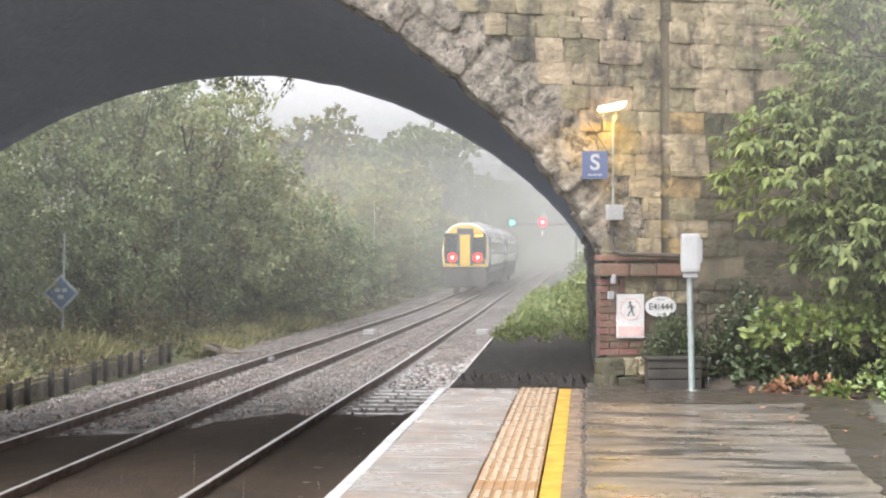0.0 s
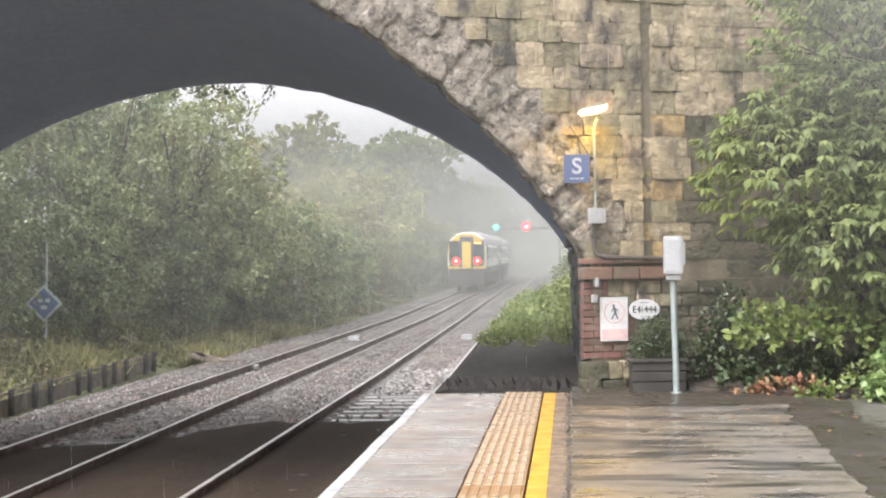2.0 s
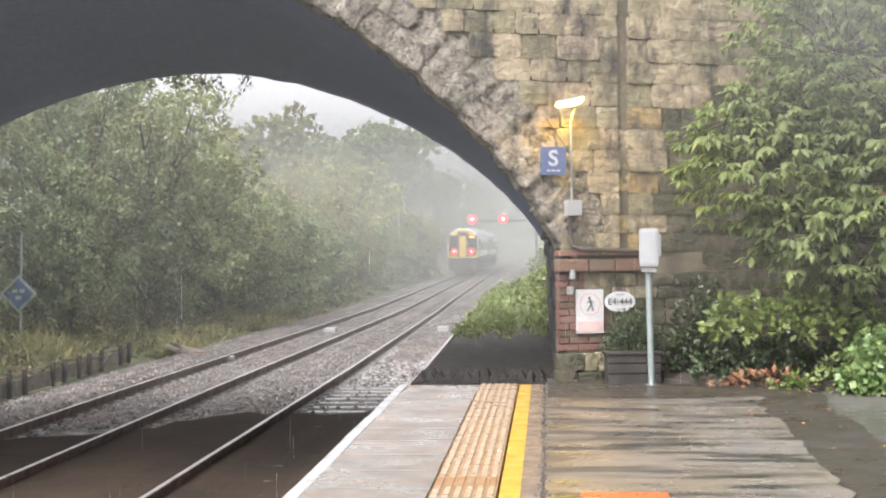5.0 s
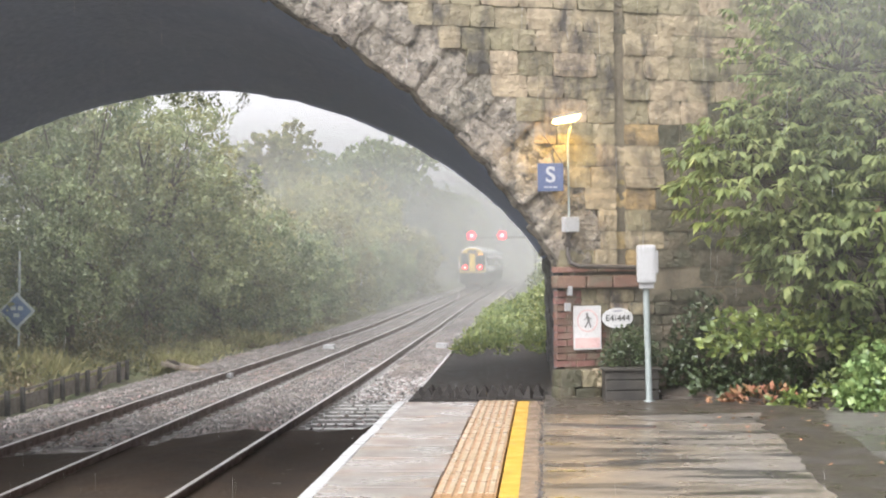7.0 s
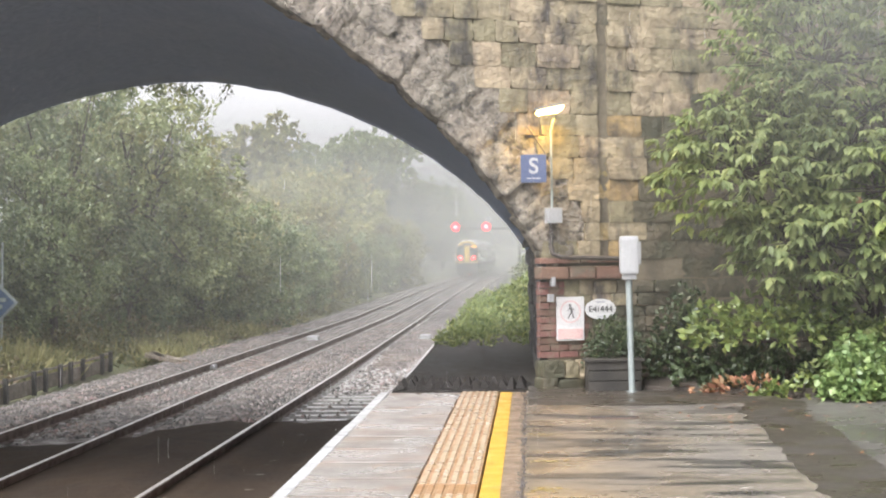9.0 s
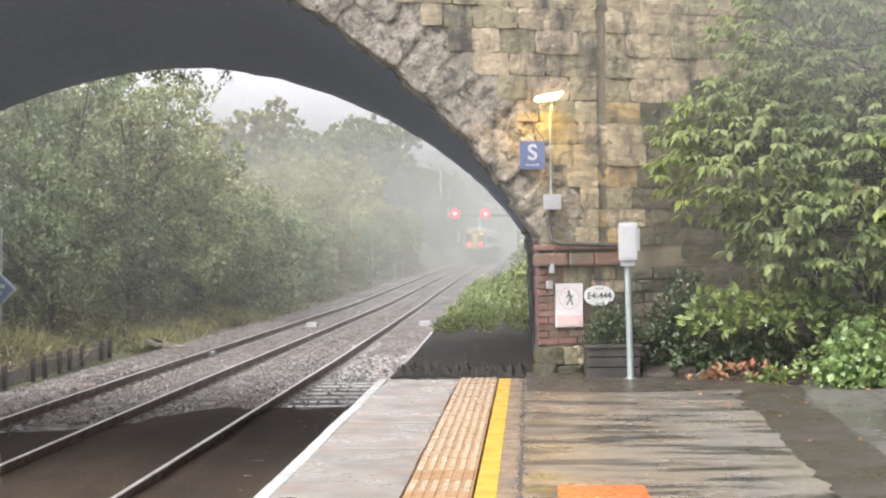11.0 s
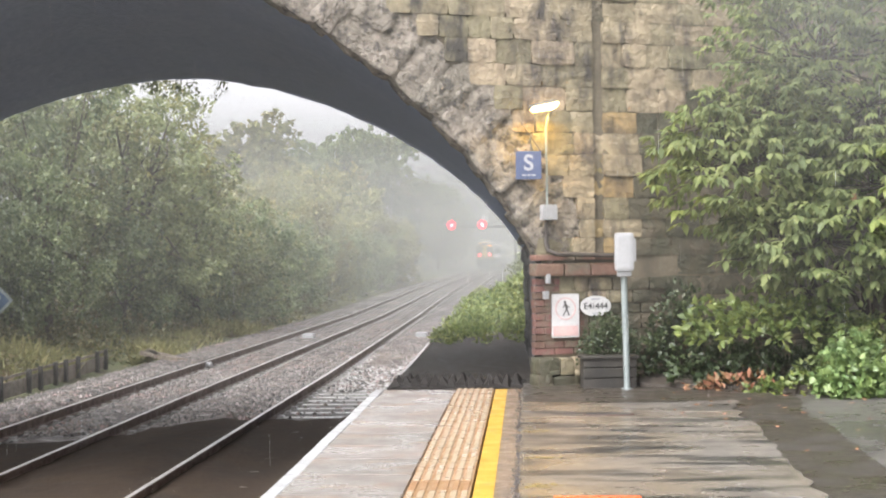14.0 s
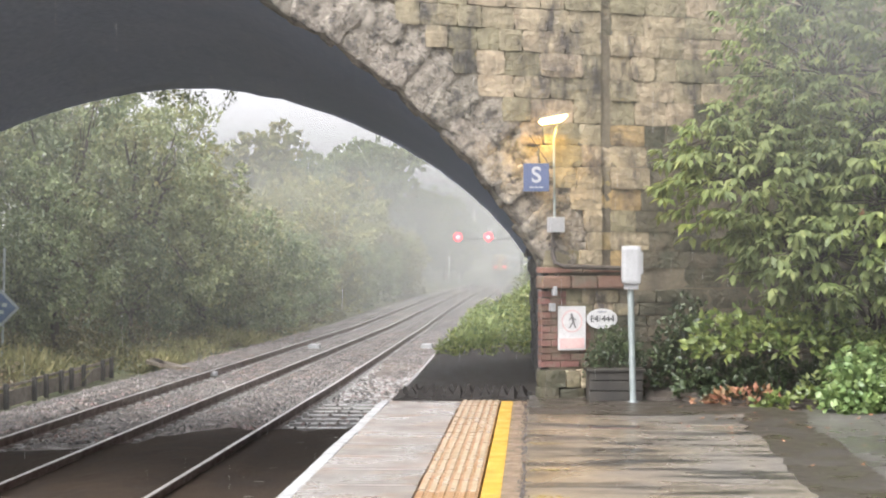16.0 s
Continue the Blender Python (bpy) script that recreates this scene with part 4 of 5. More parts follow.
def build_laurel():
    """Large evergreen bush against the bridge: drooping rosettes of long glossy leaves."""
    random.seed(5)
    bush = tagged(empty("laurel_bush", pose(3.0, 16.2, 0.0)), "large glossy evergreen bush with drooping leaves, dripping wet", "bush")
    lobes = [((-0.75, -0.55, 2.30), (1.0, 0.7, 0.62)), ((0.15, -0.2, 3.45), (1.15, 0.8, 0.9)), ((0.9, -0.7, 2.1), (1.2, 0.8, 1.1)),
             ((0.05, -0.75, 1.55), (0.95, 0.6, 0.55)), ((1.3, -0.2, 4.3), (1.3, 0.9, 1.0)), ((2.3, -0.8, 2.6), (1.3, 0.8, 1.6)), ((2.1, -0.9, 1.0), (1.2, 0.6, 0.6)),
             ((-0.3, -0.35, 2.85), (0.8, 0.6, 0.6)), ((0.6, -0.5, 2.9), (1.0, 0.7, 0.8)), ((0.0, 0.1, 4.2), (0.9, 0.7, 0.9)), ((-0.95, -0.5, 2.75), (0.5, 0.45, 0.4)), ((-0.4, -0.65, 1.72), (0.55, 0.45, 0.5))]
    v, f = [], []
    bm = bmesh.new()
    for c, r in lobes:
        c = Vector(c)
        root = Vector((1.0 + 0.3 * random.uniform(-1, 1), 0.2, 0))
        tube(bm, [root, (root + c) / 2 + rand_unit() * 0.15, c], [0.05, 0.035, 0.015], 6)
        for k in range(int((330 if c.z < 2.6 else 460) * r[0] * r[2])):
            u = rand_unit()
            if u.y > 0.45:
                continue
            s = random.uniform(0.55, 1.08)
            p = c + Vector((u.x * r[0], u.y * r[1], u.z * r[2])) * s
            if p.z < 0.25:
                continue
            if k % 6 == 0:
                tube(bm, [c, (c + p) / 2 + rand_unit() * 0.06, p], [0.012, 0.008, 0.004], 4)
            axis = (Vector((u.x, u.y, 0)) + Vector((0, -0.3, 0)) + rand_unit() * 0.3).normalized()
            n = random.randint(6, 10)
            for i in range(n):
                a = 2 * math.pi * i / n + random.uniform(-0.3, 0.3)
                out = Vector((math.cos(a), math.sin(a), 0))
                d = (out * 0.55 + axis * 0.5 + Vector((0, 0, random.uniform(-1.1, -0.1)))).normalized()
                side = d.cross(Vector((0, 0, 1)) + rand_unit() * 0.3).normalized()
                L = random.uniform(0.10, 0.20) * (0.72 if p.z > 2.6 else 1.0)
                add_leaf(v, f, p + out * 0.02, d, side, L, L * 0.40)
    ob = new("leaves", mesh_from("leaves", v, f, LAUREL, True))
    ob.parent = bush
    part("branch_work", bm, BARK, bush)
    for x, y, z in ((0.72, -1.22, 2.32), (1.32, -1.38, 3.18), (0.30, -1.15, 2.0), (1.05, -1.35, 1.75), (0.98, -1.25, 2.62), (1.62, -1.3, 2.75)):
        v, f = [], []
        for k in range(2):
            d = Vector((random.uniform(-0.3, 0.3), random.uniform(-0.3, 0.1), -1)).normalized()
            add_leaf(v, f, Vector((x + 0.02 * k, y, z)), d, Vector((1, 0.3 * k, 0)).normalized(), random.uniform(0.10, 0.16), 0.05)
        ob = new("yellow_leaf", mesh_from("yellow_leaf", v, f, DEAD, True))
        ob.parent = bush
        tagged(ob, "yellowed hanging leaf")


def build_low_plant(name, label, centre, radii, count, leaf, material, seed, aspect=0.6, category="plant"):
    random.seed(seed)
    thing = tagged(empty(name, pose(*centre)), label, category)
    v, f = [], []
    bm = bmesh.new()
    for k in range(count):
        u = rand_unit()
        u.z = abs(u.z)
        s = random.uniform(0.5, 1.05)
        p = Vector((u.x * radii[0], u.y * radii[1], u.z * radii[2])) * s
        if k % 12 == 0:
            tube(bm, [Vector((p.x * 0.15, p.y * 0.15, 0)), p * 0.6, p], [0.008, 0.006, 0.003], 4)
        for i in range(5):
            d = (u * 0.7 + rand_unit() + Vector((0, 0, -0.1))).normalized()
            L = leaf * random.uniform(0.7, 1.3)
            add_leaf(v, f, p + rand_unit() * 0.03, d, d.cross(rand_unit()).normalized(), L, L * aspect)
    ob = new("leaves", mesh_from("leaves", v, f, material, True))
    ob.parent = thing
    part("stem", bm, BARK, thing)
    return thing


def undergrowth():
    random.seed(9)
    v, f = [], []
    for k in range(4800):
        y = 24 + 60 * random.random() ** 1.3
        e = (-10.45 if y < 37.5 else -9.75) - 5.0 * random.random()
        x = e + bend(y)
        h = 0.75 * max(0.12, 0.45 + noise.noise(Vector((x * 0.9, y * 0.5, 7)))) * min(1.0, 0.35 + (-10.1 - e) * 0.5)
        c = Vector((x, y, ground_height(x, y) + h * random.random() ** 0.6))
        for i in range(8):
            d = (Vector((0, 0, 0.3)) + rand_unit()).normalized()
            L = random.uniform(0.07, 0.17)
            add_blade(v, f, c + rand_unit() * 0.16, d, d.cross(rand_unit()).normalized(), L, L * 0.6)
    return mesh_from("undergrowth", v, f, BRAMBLE)


def build_weeds():
    random.seed(8)
    v, f = [], []
    for k in range(3000):
        y = 23.2 + 22 * random.random() ** 1.25
        x = random.uniform(-1.5, 1.4)
        if noise.noise(Vector((x * 1.6, y * 0.9, 11))) < -0.12 or y < 24.2 + 1.8 * noise.noise(Vector((x * 2.3, 4, 0))):
            continue
        hmax = 0.05 + (0.35 + 0.65 * (x + 1.5) / 3) * (0.05 + 0.28 * max(0.0, 0.35 + noise.noise(Vector((x * 1.3, y * 0.8, 5))))) * min(1.0, (y - 23.0) / 5) + 0.012 * (y - 24) + 0.10 * (x + 1.5) / 3
        c = Vector((x, y, -0.02 + hmax * random.random() ** 0.7))
        for i in range(8):
            d = (Vector((0, 0, 0.5)) + rand_unit()).normalized()
            L = random.uniform(0.05, 0.16)
            add_blade(v, f, c + rand_unit() * 0.09, d, d.cross(rand_unit()).normalized(), L, L * random.uniform(0.15, 0.4))
    for k in range(2600):
        y = 34 + 14 * random.random()
        x = -0.9 + 2.2 * random.random()
        c = Vector((x, y, 1.5 * random.random() * max(0.2, 0.45 + 0.4 * x)))
        for i in range(6):
            d = (Vector((0, 0, 0.5)) + rand_unit()).normalized()
            L = random.uniform(0.07, 0.18)
            add_blade(v, f, c + rand_unit() * 0.12, d, d.cross(rand_unit()).normalized(), L, L * 0.5)
    for k in range(1500):
        y = 24.5 + 16 * random.random()
        x = random.uniform(-1.45, 1.0)
        if noise.noise(Vector((x * 2.0, y * 0.8, 3))) < 0.05:
            continue
        d = (Vector((0, 0, 1)) + rand_unit() * 0.35).normalized()
        add_blade(v, f, Vector((x, y, -0.03)), d, d.cross(rand_unit()).normalized(), random.uniform(0.15, 0.42) * (0.7 + 0.4 * (x + 1.5)), random.uniform(0.012, 0.03))
    for k in range(900):
        x = 0.15 + random.gauss(0, 0.22)
        y = 30 + random.gauss(0, 2.2)
        c = Vector((x, y, (0.95 + 0.25 * x) * random.random()))
        for i in range(6):
            d = (Vector((0, 0, 0.4)) + rand_unit()).normalized()
            L = random.uniform(0.05, 0.14)
            add_blade(v, f, c + rand_unit() * 0.1, d, d.cross(rand_unit()).normalized(), L, L * 0.5)
    tagged(new("weeds", mesh_from("weeds", v, f, WEED)), "bright green weeds and grass on the disused platform", "weeds", kind="stuff")
    v, f = [], []
    for k in range(16000):
        y = random.uniform(24, 70)
        x = (-10.3 if y < 37 else -9.8) - 2.6 * random.random() ** 1.5
        if noise.noise(Vector((x * 0.8, y * 0.35, 2))) < 0.08:
            continue
        base = Vector((x, y, ground_height(x + bend(y), y)))
        base.x += bend(y)
        d = (Vector((0, 0, 1)) + rand_unit() * 0.5).normalized()
        add_blade(v, f, base, d, d.cross(rand_unit()).normalized(), random.uniform(0.12, 0.42), random.uniform(0.015, 0.04))
    for cx, cy, rad, tall, n in ((-11.2, 33.0, 0.75, 0.75, 900), (-9.9, 40.3, 0.7, 0.65, 700), (-10.2, 52.0, 1.0, 0.7, 800), (-11.2, 27.6, 0.6, 0.45, 500), (-10.4, 46.0, 0.8, 0.5, 500)):
        for k in range(n):
            x, y = cx + random.gauss(0, rad * 0.5), cy + random.gauss(0, rad)
            d = (Vector((0, 0, 0.8)) + rand_unit() * 0.7).normalized()
            base = Vector((x, y, ground_height(x, y) + tall * 0.45 * random.random()))
            add_blade(v, f, base, d, d.cross(rand_unit()).normalized(), tall * random.uniform(0.35, 0.8), random.uniform(0.02, 0.05))
    tagged(new("undergrowth", undergrowth()), "low tangled brambles and weeds on the bank", "undergrowth", kind="stuff")
    tagged(new("lineside_grass", mesh_from("lineside_grass", v, f, DRY)), "long yellowish wet grass along the foot of the bank", "grass", kind="stuff")


def build_hanging_ivy():
    """Thin strands with leaves hanging over the far lip of the arch."""
    random.seed(44)
    thing = tagged(empty("hanging_ivy", pose(-5.2, 22.2, 4.02)), "thin leafy strands hanging from the far edge of the arch", "ivy")
    v, f = [], []
    for k in range(13):
        x = random.uniform(-0.75, 0.75)
        y = 0.06 + 0.4 * x + random.uniform(0, 0.15)
        L = random.uniform(0.06, 0.2) * (0.6 + 0.4 * (x + 0.75))
        pts = [Vector((x + 0.03 * math.sin(i * 1.7 + k), y, 0.1 - (L + 0.1) * i / 4)) for i in range(5)]
        part("strand", tube(bmesh.new(), pts, [0.006, 0.005, 0.004, 0.003, 0.002], 4), BARK, thing)
        for i in range(16):
            p = pts[0].lerp(pts[-1], random.random()) + rand_unit() * 0.07
            d = (rand_unit() + Vector((0, 0, -0.5))).normalized()
            add_leaf(v, f, p, d, d.cross(rand_unit()).normalized(), random.uniform(0.05, 0.09), random.uniform(0.03, 0.05))
    ob = new("leaves", mesh_from("leaves", v, f, LEAF, True))
    ob.parent = thing


build_hanging_ivy()
build_laurel()
build_low_plant("choisya_shrub", "low lime-green shrub in the bed below the evergreen", (2.65, 15.68, 0.52), (1.05, 0.4, 0.52), 270, 0.11, LIME, 21, 0.5, "shrub")
build_low_plant("ivy_shrub", "dark green leafy shrub climbing the damp wall", (1.72, 16.3, 0.1), (0.45, 0.22, 1.0), 430, 0.06, IVY, 27, 0.6, "shrub")
build_low_plant("shade_plant", "dark low foliage in the shade of the bed", (2.5, 15.85, 0.05), (1.0, 0.3, 0.45), 420, 0.07, IVY, 28, 0.6)
build_low_plant("low_shrub", "dark green leafy shrub in the garden bed", (3.5, 15.6, 0.05), (0.7, 0.4, 0.75), 330, 0.08, LAUREL, 25, 0.5, "shrub")
build_low_plant("round_leaf_plant", "fresh green round-leaved plant at the platform bed", (3.28, 15.0, 0.02), (0.38, 0.3, 0.60), 260, 0.08, FRESH, 22, 0.8)
build_low_plant("creeping_plant", "small green creeping plant at the edge of the bed", (2.75, 15.3, 0.0), (0.5, 0.2, 0.22), 60, 0.07, LIME, 23, 0.6)
build_low_plant("red_leaf_plant", "small plant with reddish brown autumn leaves in the bed", (3.95, 15.55, 0.05), (0.22, 0.2, 0.72), 50, 0.08, DEAD, 29, 0.5)
build_low_plant("dead_leaves", "heap of dead orange leaves on the bed", (2.22, 15.55, 0.02), (0.5, 0.18, 0.14), 36, 0.085, DEAD, 24, 0.5, "leaves")
build_low_plant("trough_plant", "dark green shrub growing behind the wooden trough", (0.95, 16.15, 0.25), (0.33, 0.2, 0.52), 460, 0.045, IVY, 26, 0.5, "shrub")
build_weeds()


# ---------------------------------------------------------------- garden bed and trough
def build_bed():
    bm = bmesh.new()
    n = 28
    rows = []
    for i in range(n + 1):
        x = 1.25 + 6.5 * i / n
        yf = 15.94 - 0.42 * (x - 1.25) if x < 3 else 15.2 - 0.1 * (x - 3)
        rows.append([bm.verts.new((x, yf + dy, z + 0.03 * noise.noise(Vector((x * 3, dy * 3, 0))))) for dy, z in ((0, -0.06), (0.03, 0.05), (0.3, 0.10), (0.8, 0.14), (2.5, 0.2))])
    for a, b in zip(rows, rows[1:]):
        for k in range(4):
            bm.faces.new((a[k], b[k], b[k + 1], a[k + 1]))
    tagged(part("garden_bed", bm, SOIL), "bed of dark wet soil along the bridge wall", "garden bed", kind="structure")


def build_trough():
    t = tagged(empty("planting_trough", pose(0.92, 15.98, 0, 0, 0, 6)), "dark wet wooden planting trough against the brick pier", "planter")
    for z, h in ((0.06, 0.10), (0.17, 0.10), (0.275, 0.09)):
        part("board", boxed(0, -0.12, z, 0.56, 0.03, h, 0.006), WOOD, t)
    part("rim", boxed(0, -0.02, 0.335, 0.62, 0.28, 0.03, 0.008), WOOD, t)
    for s in (-1, 1):
        part("end_board", boxed(0.27 * s, 0, 0.16, 0.03, 0.22, 0.31, 0.006), WOOD, t)
    part("back_board", boxed(0, 0.11, 0.16, 0.56, 0.03, 0.31, 0.006), WOOD, t)


def text_part(body, size, material, parent, m, depth=0.002, bold=0.0):
    cu = bpy.data.curves.new("letters", "FONT")
    cu.body, cu.size, cu.extrude, cu.align_x, cu.align_y = body, size, depth, "CENTER", "CENTER"
    cu.offset = size * bold
    tmp = bpy.data.objects.new("letters", cu)
    scene.collection.objects.link(tmp)
    bpy.context.view_layer.update()
    me = bpy.data.meshes.new_from_object(tmp.evaluated_get(bpy.context.evaluated_depsgraph_get()))
    bpy.data.objects.remove(tmp)
    me.materials.clear()
    me.materials.append(material)
    ob = new("letters", me)
    ob.parent = parent
    ob.matrix_basis = m
    return ob


def disc(bm, rx, rz, y0, y1, seg=32):
    a = [bm.verts.new((rx * math.cos(2 * math.pi * k / seg), y0, rz * math.sin(2 * math.pi * k / seg))) for k in range(seg)]
    b = [bm.verts.new((v.co.x, y1, v.co.z)) for v in a]
    bm.faces.new(a)
    bm.faces.new(b[::-1])
    for k in range(seg):
        bm.faces.new((a[k], b[k], b[(k + 1) % seg], a[(k + 1) % seg]))
    return bm


def ring_bm(r0, r1, y0, y1, seg=32):
    bm = bmesh.new()
    c = [[bm.verts.new((r * math.cos(2 * math.pi * k / seg), y, r * math.sin(2 * math.pi * k / seg))) for k in range(seg)] for r, y in ((r0, y0), (r1, y0), (r1, y1), (r0, y1))]
    for p in range(4):
        q = (p + 1) % 4
        for k in range(seg):
            bm.faces.new((c[p][k], c[p][(k + 1) % seg], c[q][(k + 1) % seg], c[q][k]))
    return bm


FRONT = pose(0, 0, 0, 90, 0, 0)


def build_signs():
    # stop marker, blue with a white S, square to the line on a bracket
    s = tagged(empty("stop_board", WALL @ pose(-0.108, -0.14, 2.375, 0, 0, -ANG + 4)), "blue stop board with a white letter S on the bridge", "sign")
    part("plate", boxed(0, 0, 0, 0.275, 0.012, 0.30, 0.004), SIGN_BLUE, s)
    text_part("S", 0.235, SIGN_FADED, s, pose(0, -0.009, 0.02) @ FRONT, bold=0.02)
    for x, w in ((-0.05, 0.05), (0.0, 0.04), (0.05, 0.05)):
        part("unreadable_word", boxed(x, -0.008, -0.105, w * 0.9, 0.004, 0.015), SIGN_FADED, s)
    part("stay", tube(bmesh.new(), [(0.13, 0.01, 0.15), (-0.03, 0.02, 0.40), (-0.07, 0.10, 0.47)], 0.007, 6), DARKPIPE, s)
    part("bracket", boxed(0.0, 0.05, 0.0, 0.03, 0.10, 0.2), DARKPIPE, s)
    # white warning panel
    w = tagged(empty("warning_sign", WALL @ pose(0.34, -0.045, 0.757)), "white warning sign with a walking figure and a faded red panel", "sign")
    part("plate", boxed(0, 0, 0, 0.32, 0.01, 0.475, 0.012), SIGN_WHITE, w)
    part("red_panel", boxed(0, -0.007, -0.165, 0.29, 0.004, 0.11, 0.001), SIGN_PINK, w, "faded red text panel")
    ob = part("circle", ring_bm(0.108, 0.122, -0.009, -0.004), SIGN_PINK, w, "faded red ring")
    ob.location.z = 0.075
    bm = bmesh.new()
    disc(bm, 0.014, 0.016, -0.010, -0.005, 12)
    bmesh.ops.translate(bm, verts=bm.verts, vec=(-0.005, 0, 0.145))
    for ax, az, bx, bz, th in ((-0.004, 0.128, 0.018, 0.066, 0.026), (0.012, 0.07, -0.032, 0.0, 0.014), (0.016, 0.07, 0.04, 0.0, 0.014), (0.008, 0.115, 0.05, 0.088, 0.010), (-0.005, 0.12, -0.035, 0.085, 0.010)):
        L = math.hypot(bx - ax, bz - az)
        box(bm, 0, 0, 0, th, 0.004, L, pose((ax + bx) / 2, -0.008, (az + bz) / 2) @ Matrix.Rotation(math.atan2(bx - ax, bz - az), 4, "Y"))
    part("walker_symbol", bm, SIGN_GREY, w, "worn black walking symbol")
    # oval bridge plate with its number covered by bars
    o = tagged(empty("bridge_plate", WALL @ pose(0.688, -0.06, 0.854)), "white oval bridge plate with black lettering", "sign")
    part("plate", disc(bmesh.new(), 0.182, 0.112, -0.012, 0.0), SIGN_WHITE, o)
    text_part("E4", 0.102, SIGN_BLACK, o, pose(-0.095, -0.015, -0.002) @ FRONT)
    text_part("444", 0.102, SIGN_BLACK, o, pose(0.068, -0.015, -0.002) @ FRONT)
    part("divider", boxed(-0.028, -0.014, 0, 0.005, 0.004, 0.07), SIGN_BLACK, o)
    part("unreadable_word", boxed(0, -0.014, 0.077, 0.10, 0.004, 0.014), SIGN_FADED, o)
    part("unreadable_word", boxed(0, -0.014, -0.08, 0.09, 0.004, 0.010), SIGN_FADED, o)


def build_lamp():
    lamp = tagged(empty("wall_lamp", WALL @ pose(0.12, 0, 0)), "platform lamp on a thin bracket pole, lit warm yellow", "lamp")
    part("junction_box", boxed(0.005, -0.12, 1.872, 0.17, 0.10, 0.165, 0.01), PLASTIC, lamp, "white junction box")
    part("pole", tube(bmesh.new(), [(-0.01, -0.12, 1.95), (-0.015, -0.12, 2.78), (0.0, -0.15, 2.90), (0.02, -0.20, 2.98)], 0.014, 8), GALV, lamp)
    m = pose(-0.10, -0.25, 3.0) @ Matrix.Rotation(radians(-12), 4, "Y")
    bm = bmesh.new()
    box(bm, 0.01, 0, 0.024, 0.27, 0.15, 0.022, m, bevel=0.009)
    part("housing", bm, GALV, lamp)
    bm = bmesh.new()
    box(bm, 0, 0, -0.022, 0.32, 0.16, 0.075, m)
    for v in bm.verts:  # bowl tapers downwards and towards its outer tip
        p = m.inverted() @ v.co
        p.x = p.x * (1.0 if p.z > -0.02 else 0.80) + (0.03 if p.z > -0.02 else -0.01)
        p.y *= 1.0 if p.z > -0.02 else 0.7
        if p.x < 0 and p.z < -0.02:
            p.z += 0.015
        v.co = m @ p
    bmesh.ops.bevel(bm, geom=bm.edges[:], offset=0.022, segments=3, affect="EDGES")
    part("diffuser", bm, LAMP_GLOW, lamp, "glowing warm diffuser")
    li = new("lamp_light", bpy.data.lights.new("lamp_light", "AREA"))
    li.data.shape, li.data.size, li.data.size_y = "RECTANGLE", 0.3, 0.14
    li.data.energy, li.data.color = LAMP, (1.0, 0.60, 0.10)
    li.matrix_world = WALL @ pose(0.02, -0.22, 2.935, 0, 0, 0) @ Matrix.Rotation(radians(-25), 4, "X")
    c = tagged(empty("conduit", WALL), "dark cable conduit along the brick ledge", "conduit")
    part("pipe", tube(bmesh.new(), [(0.10, -0.11, 1.80), (0.10, -0.10, 1.55), (0.12, -0.12, 1.46), (0.20, -0.15, 1.425), (0.93, -0.15, 1.40)], 0.026, 8), DARKPIPE, c)
    for u, z in ((0.10, 1.66), (0.33, 1.42), (0.7, 1.41)):
        part("clip", boxed(u, -0.09, z, 0.05, 0.10, 0.035), DARKPIPE, c)
    k = tagged(empty("cable_cleat", WALL), "small white cable cleats on the corner of the pier", "cleat")
    part("cleat", boxed(0.115, -0.10, 1.16, 0.045, 0.06, 0.10, 0.008), PLASTIC, k)
    part("cleat", boxed(0.09, -0.10, 0.985, 0.055, 0.06, 0.085, 0.008), PLASTIC, k)


def build_post():
    p = tagged(empty("equipment_post", pose(1.09, 15.72, 0, 0, 0, -2)), "grey galvanised post with a white plastic equipment housing", "post")
    part("pole", tube(bmesh.new(), [(0.012, 0, 0.0), (-0.012, 0, 1.22)], 0.033, 12), GALV, p)
    part("base_flange", tube(bmesh.new(), [(0.012, 0, -0.005), (0.012, 0, 0.02)], 0.06, 12), GALV, p)
    part("housing", boxed(-0.005, -0.02, 1.44, 0.20, 0.19, 0.40, 0.04), PLASTIC, p, "white plastic housing")
    part("visor", boxed(0.095, -0.02, 1.46, 0.045, 0.15, 0.24, 0.018), PLASTIC, p)
    part("socket", boxed(-0.005, -0.01, 1.215, 0.15, 0.13, 0.06, 0.01), PLASTIC, p)


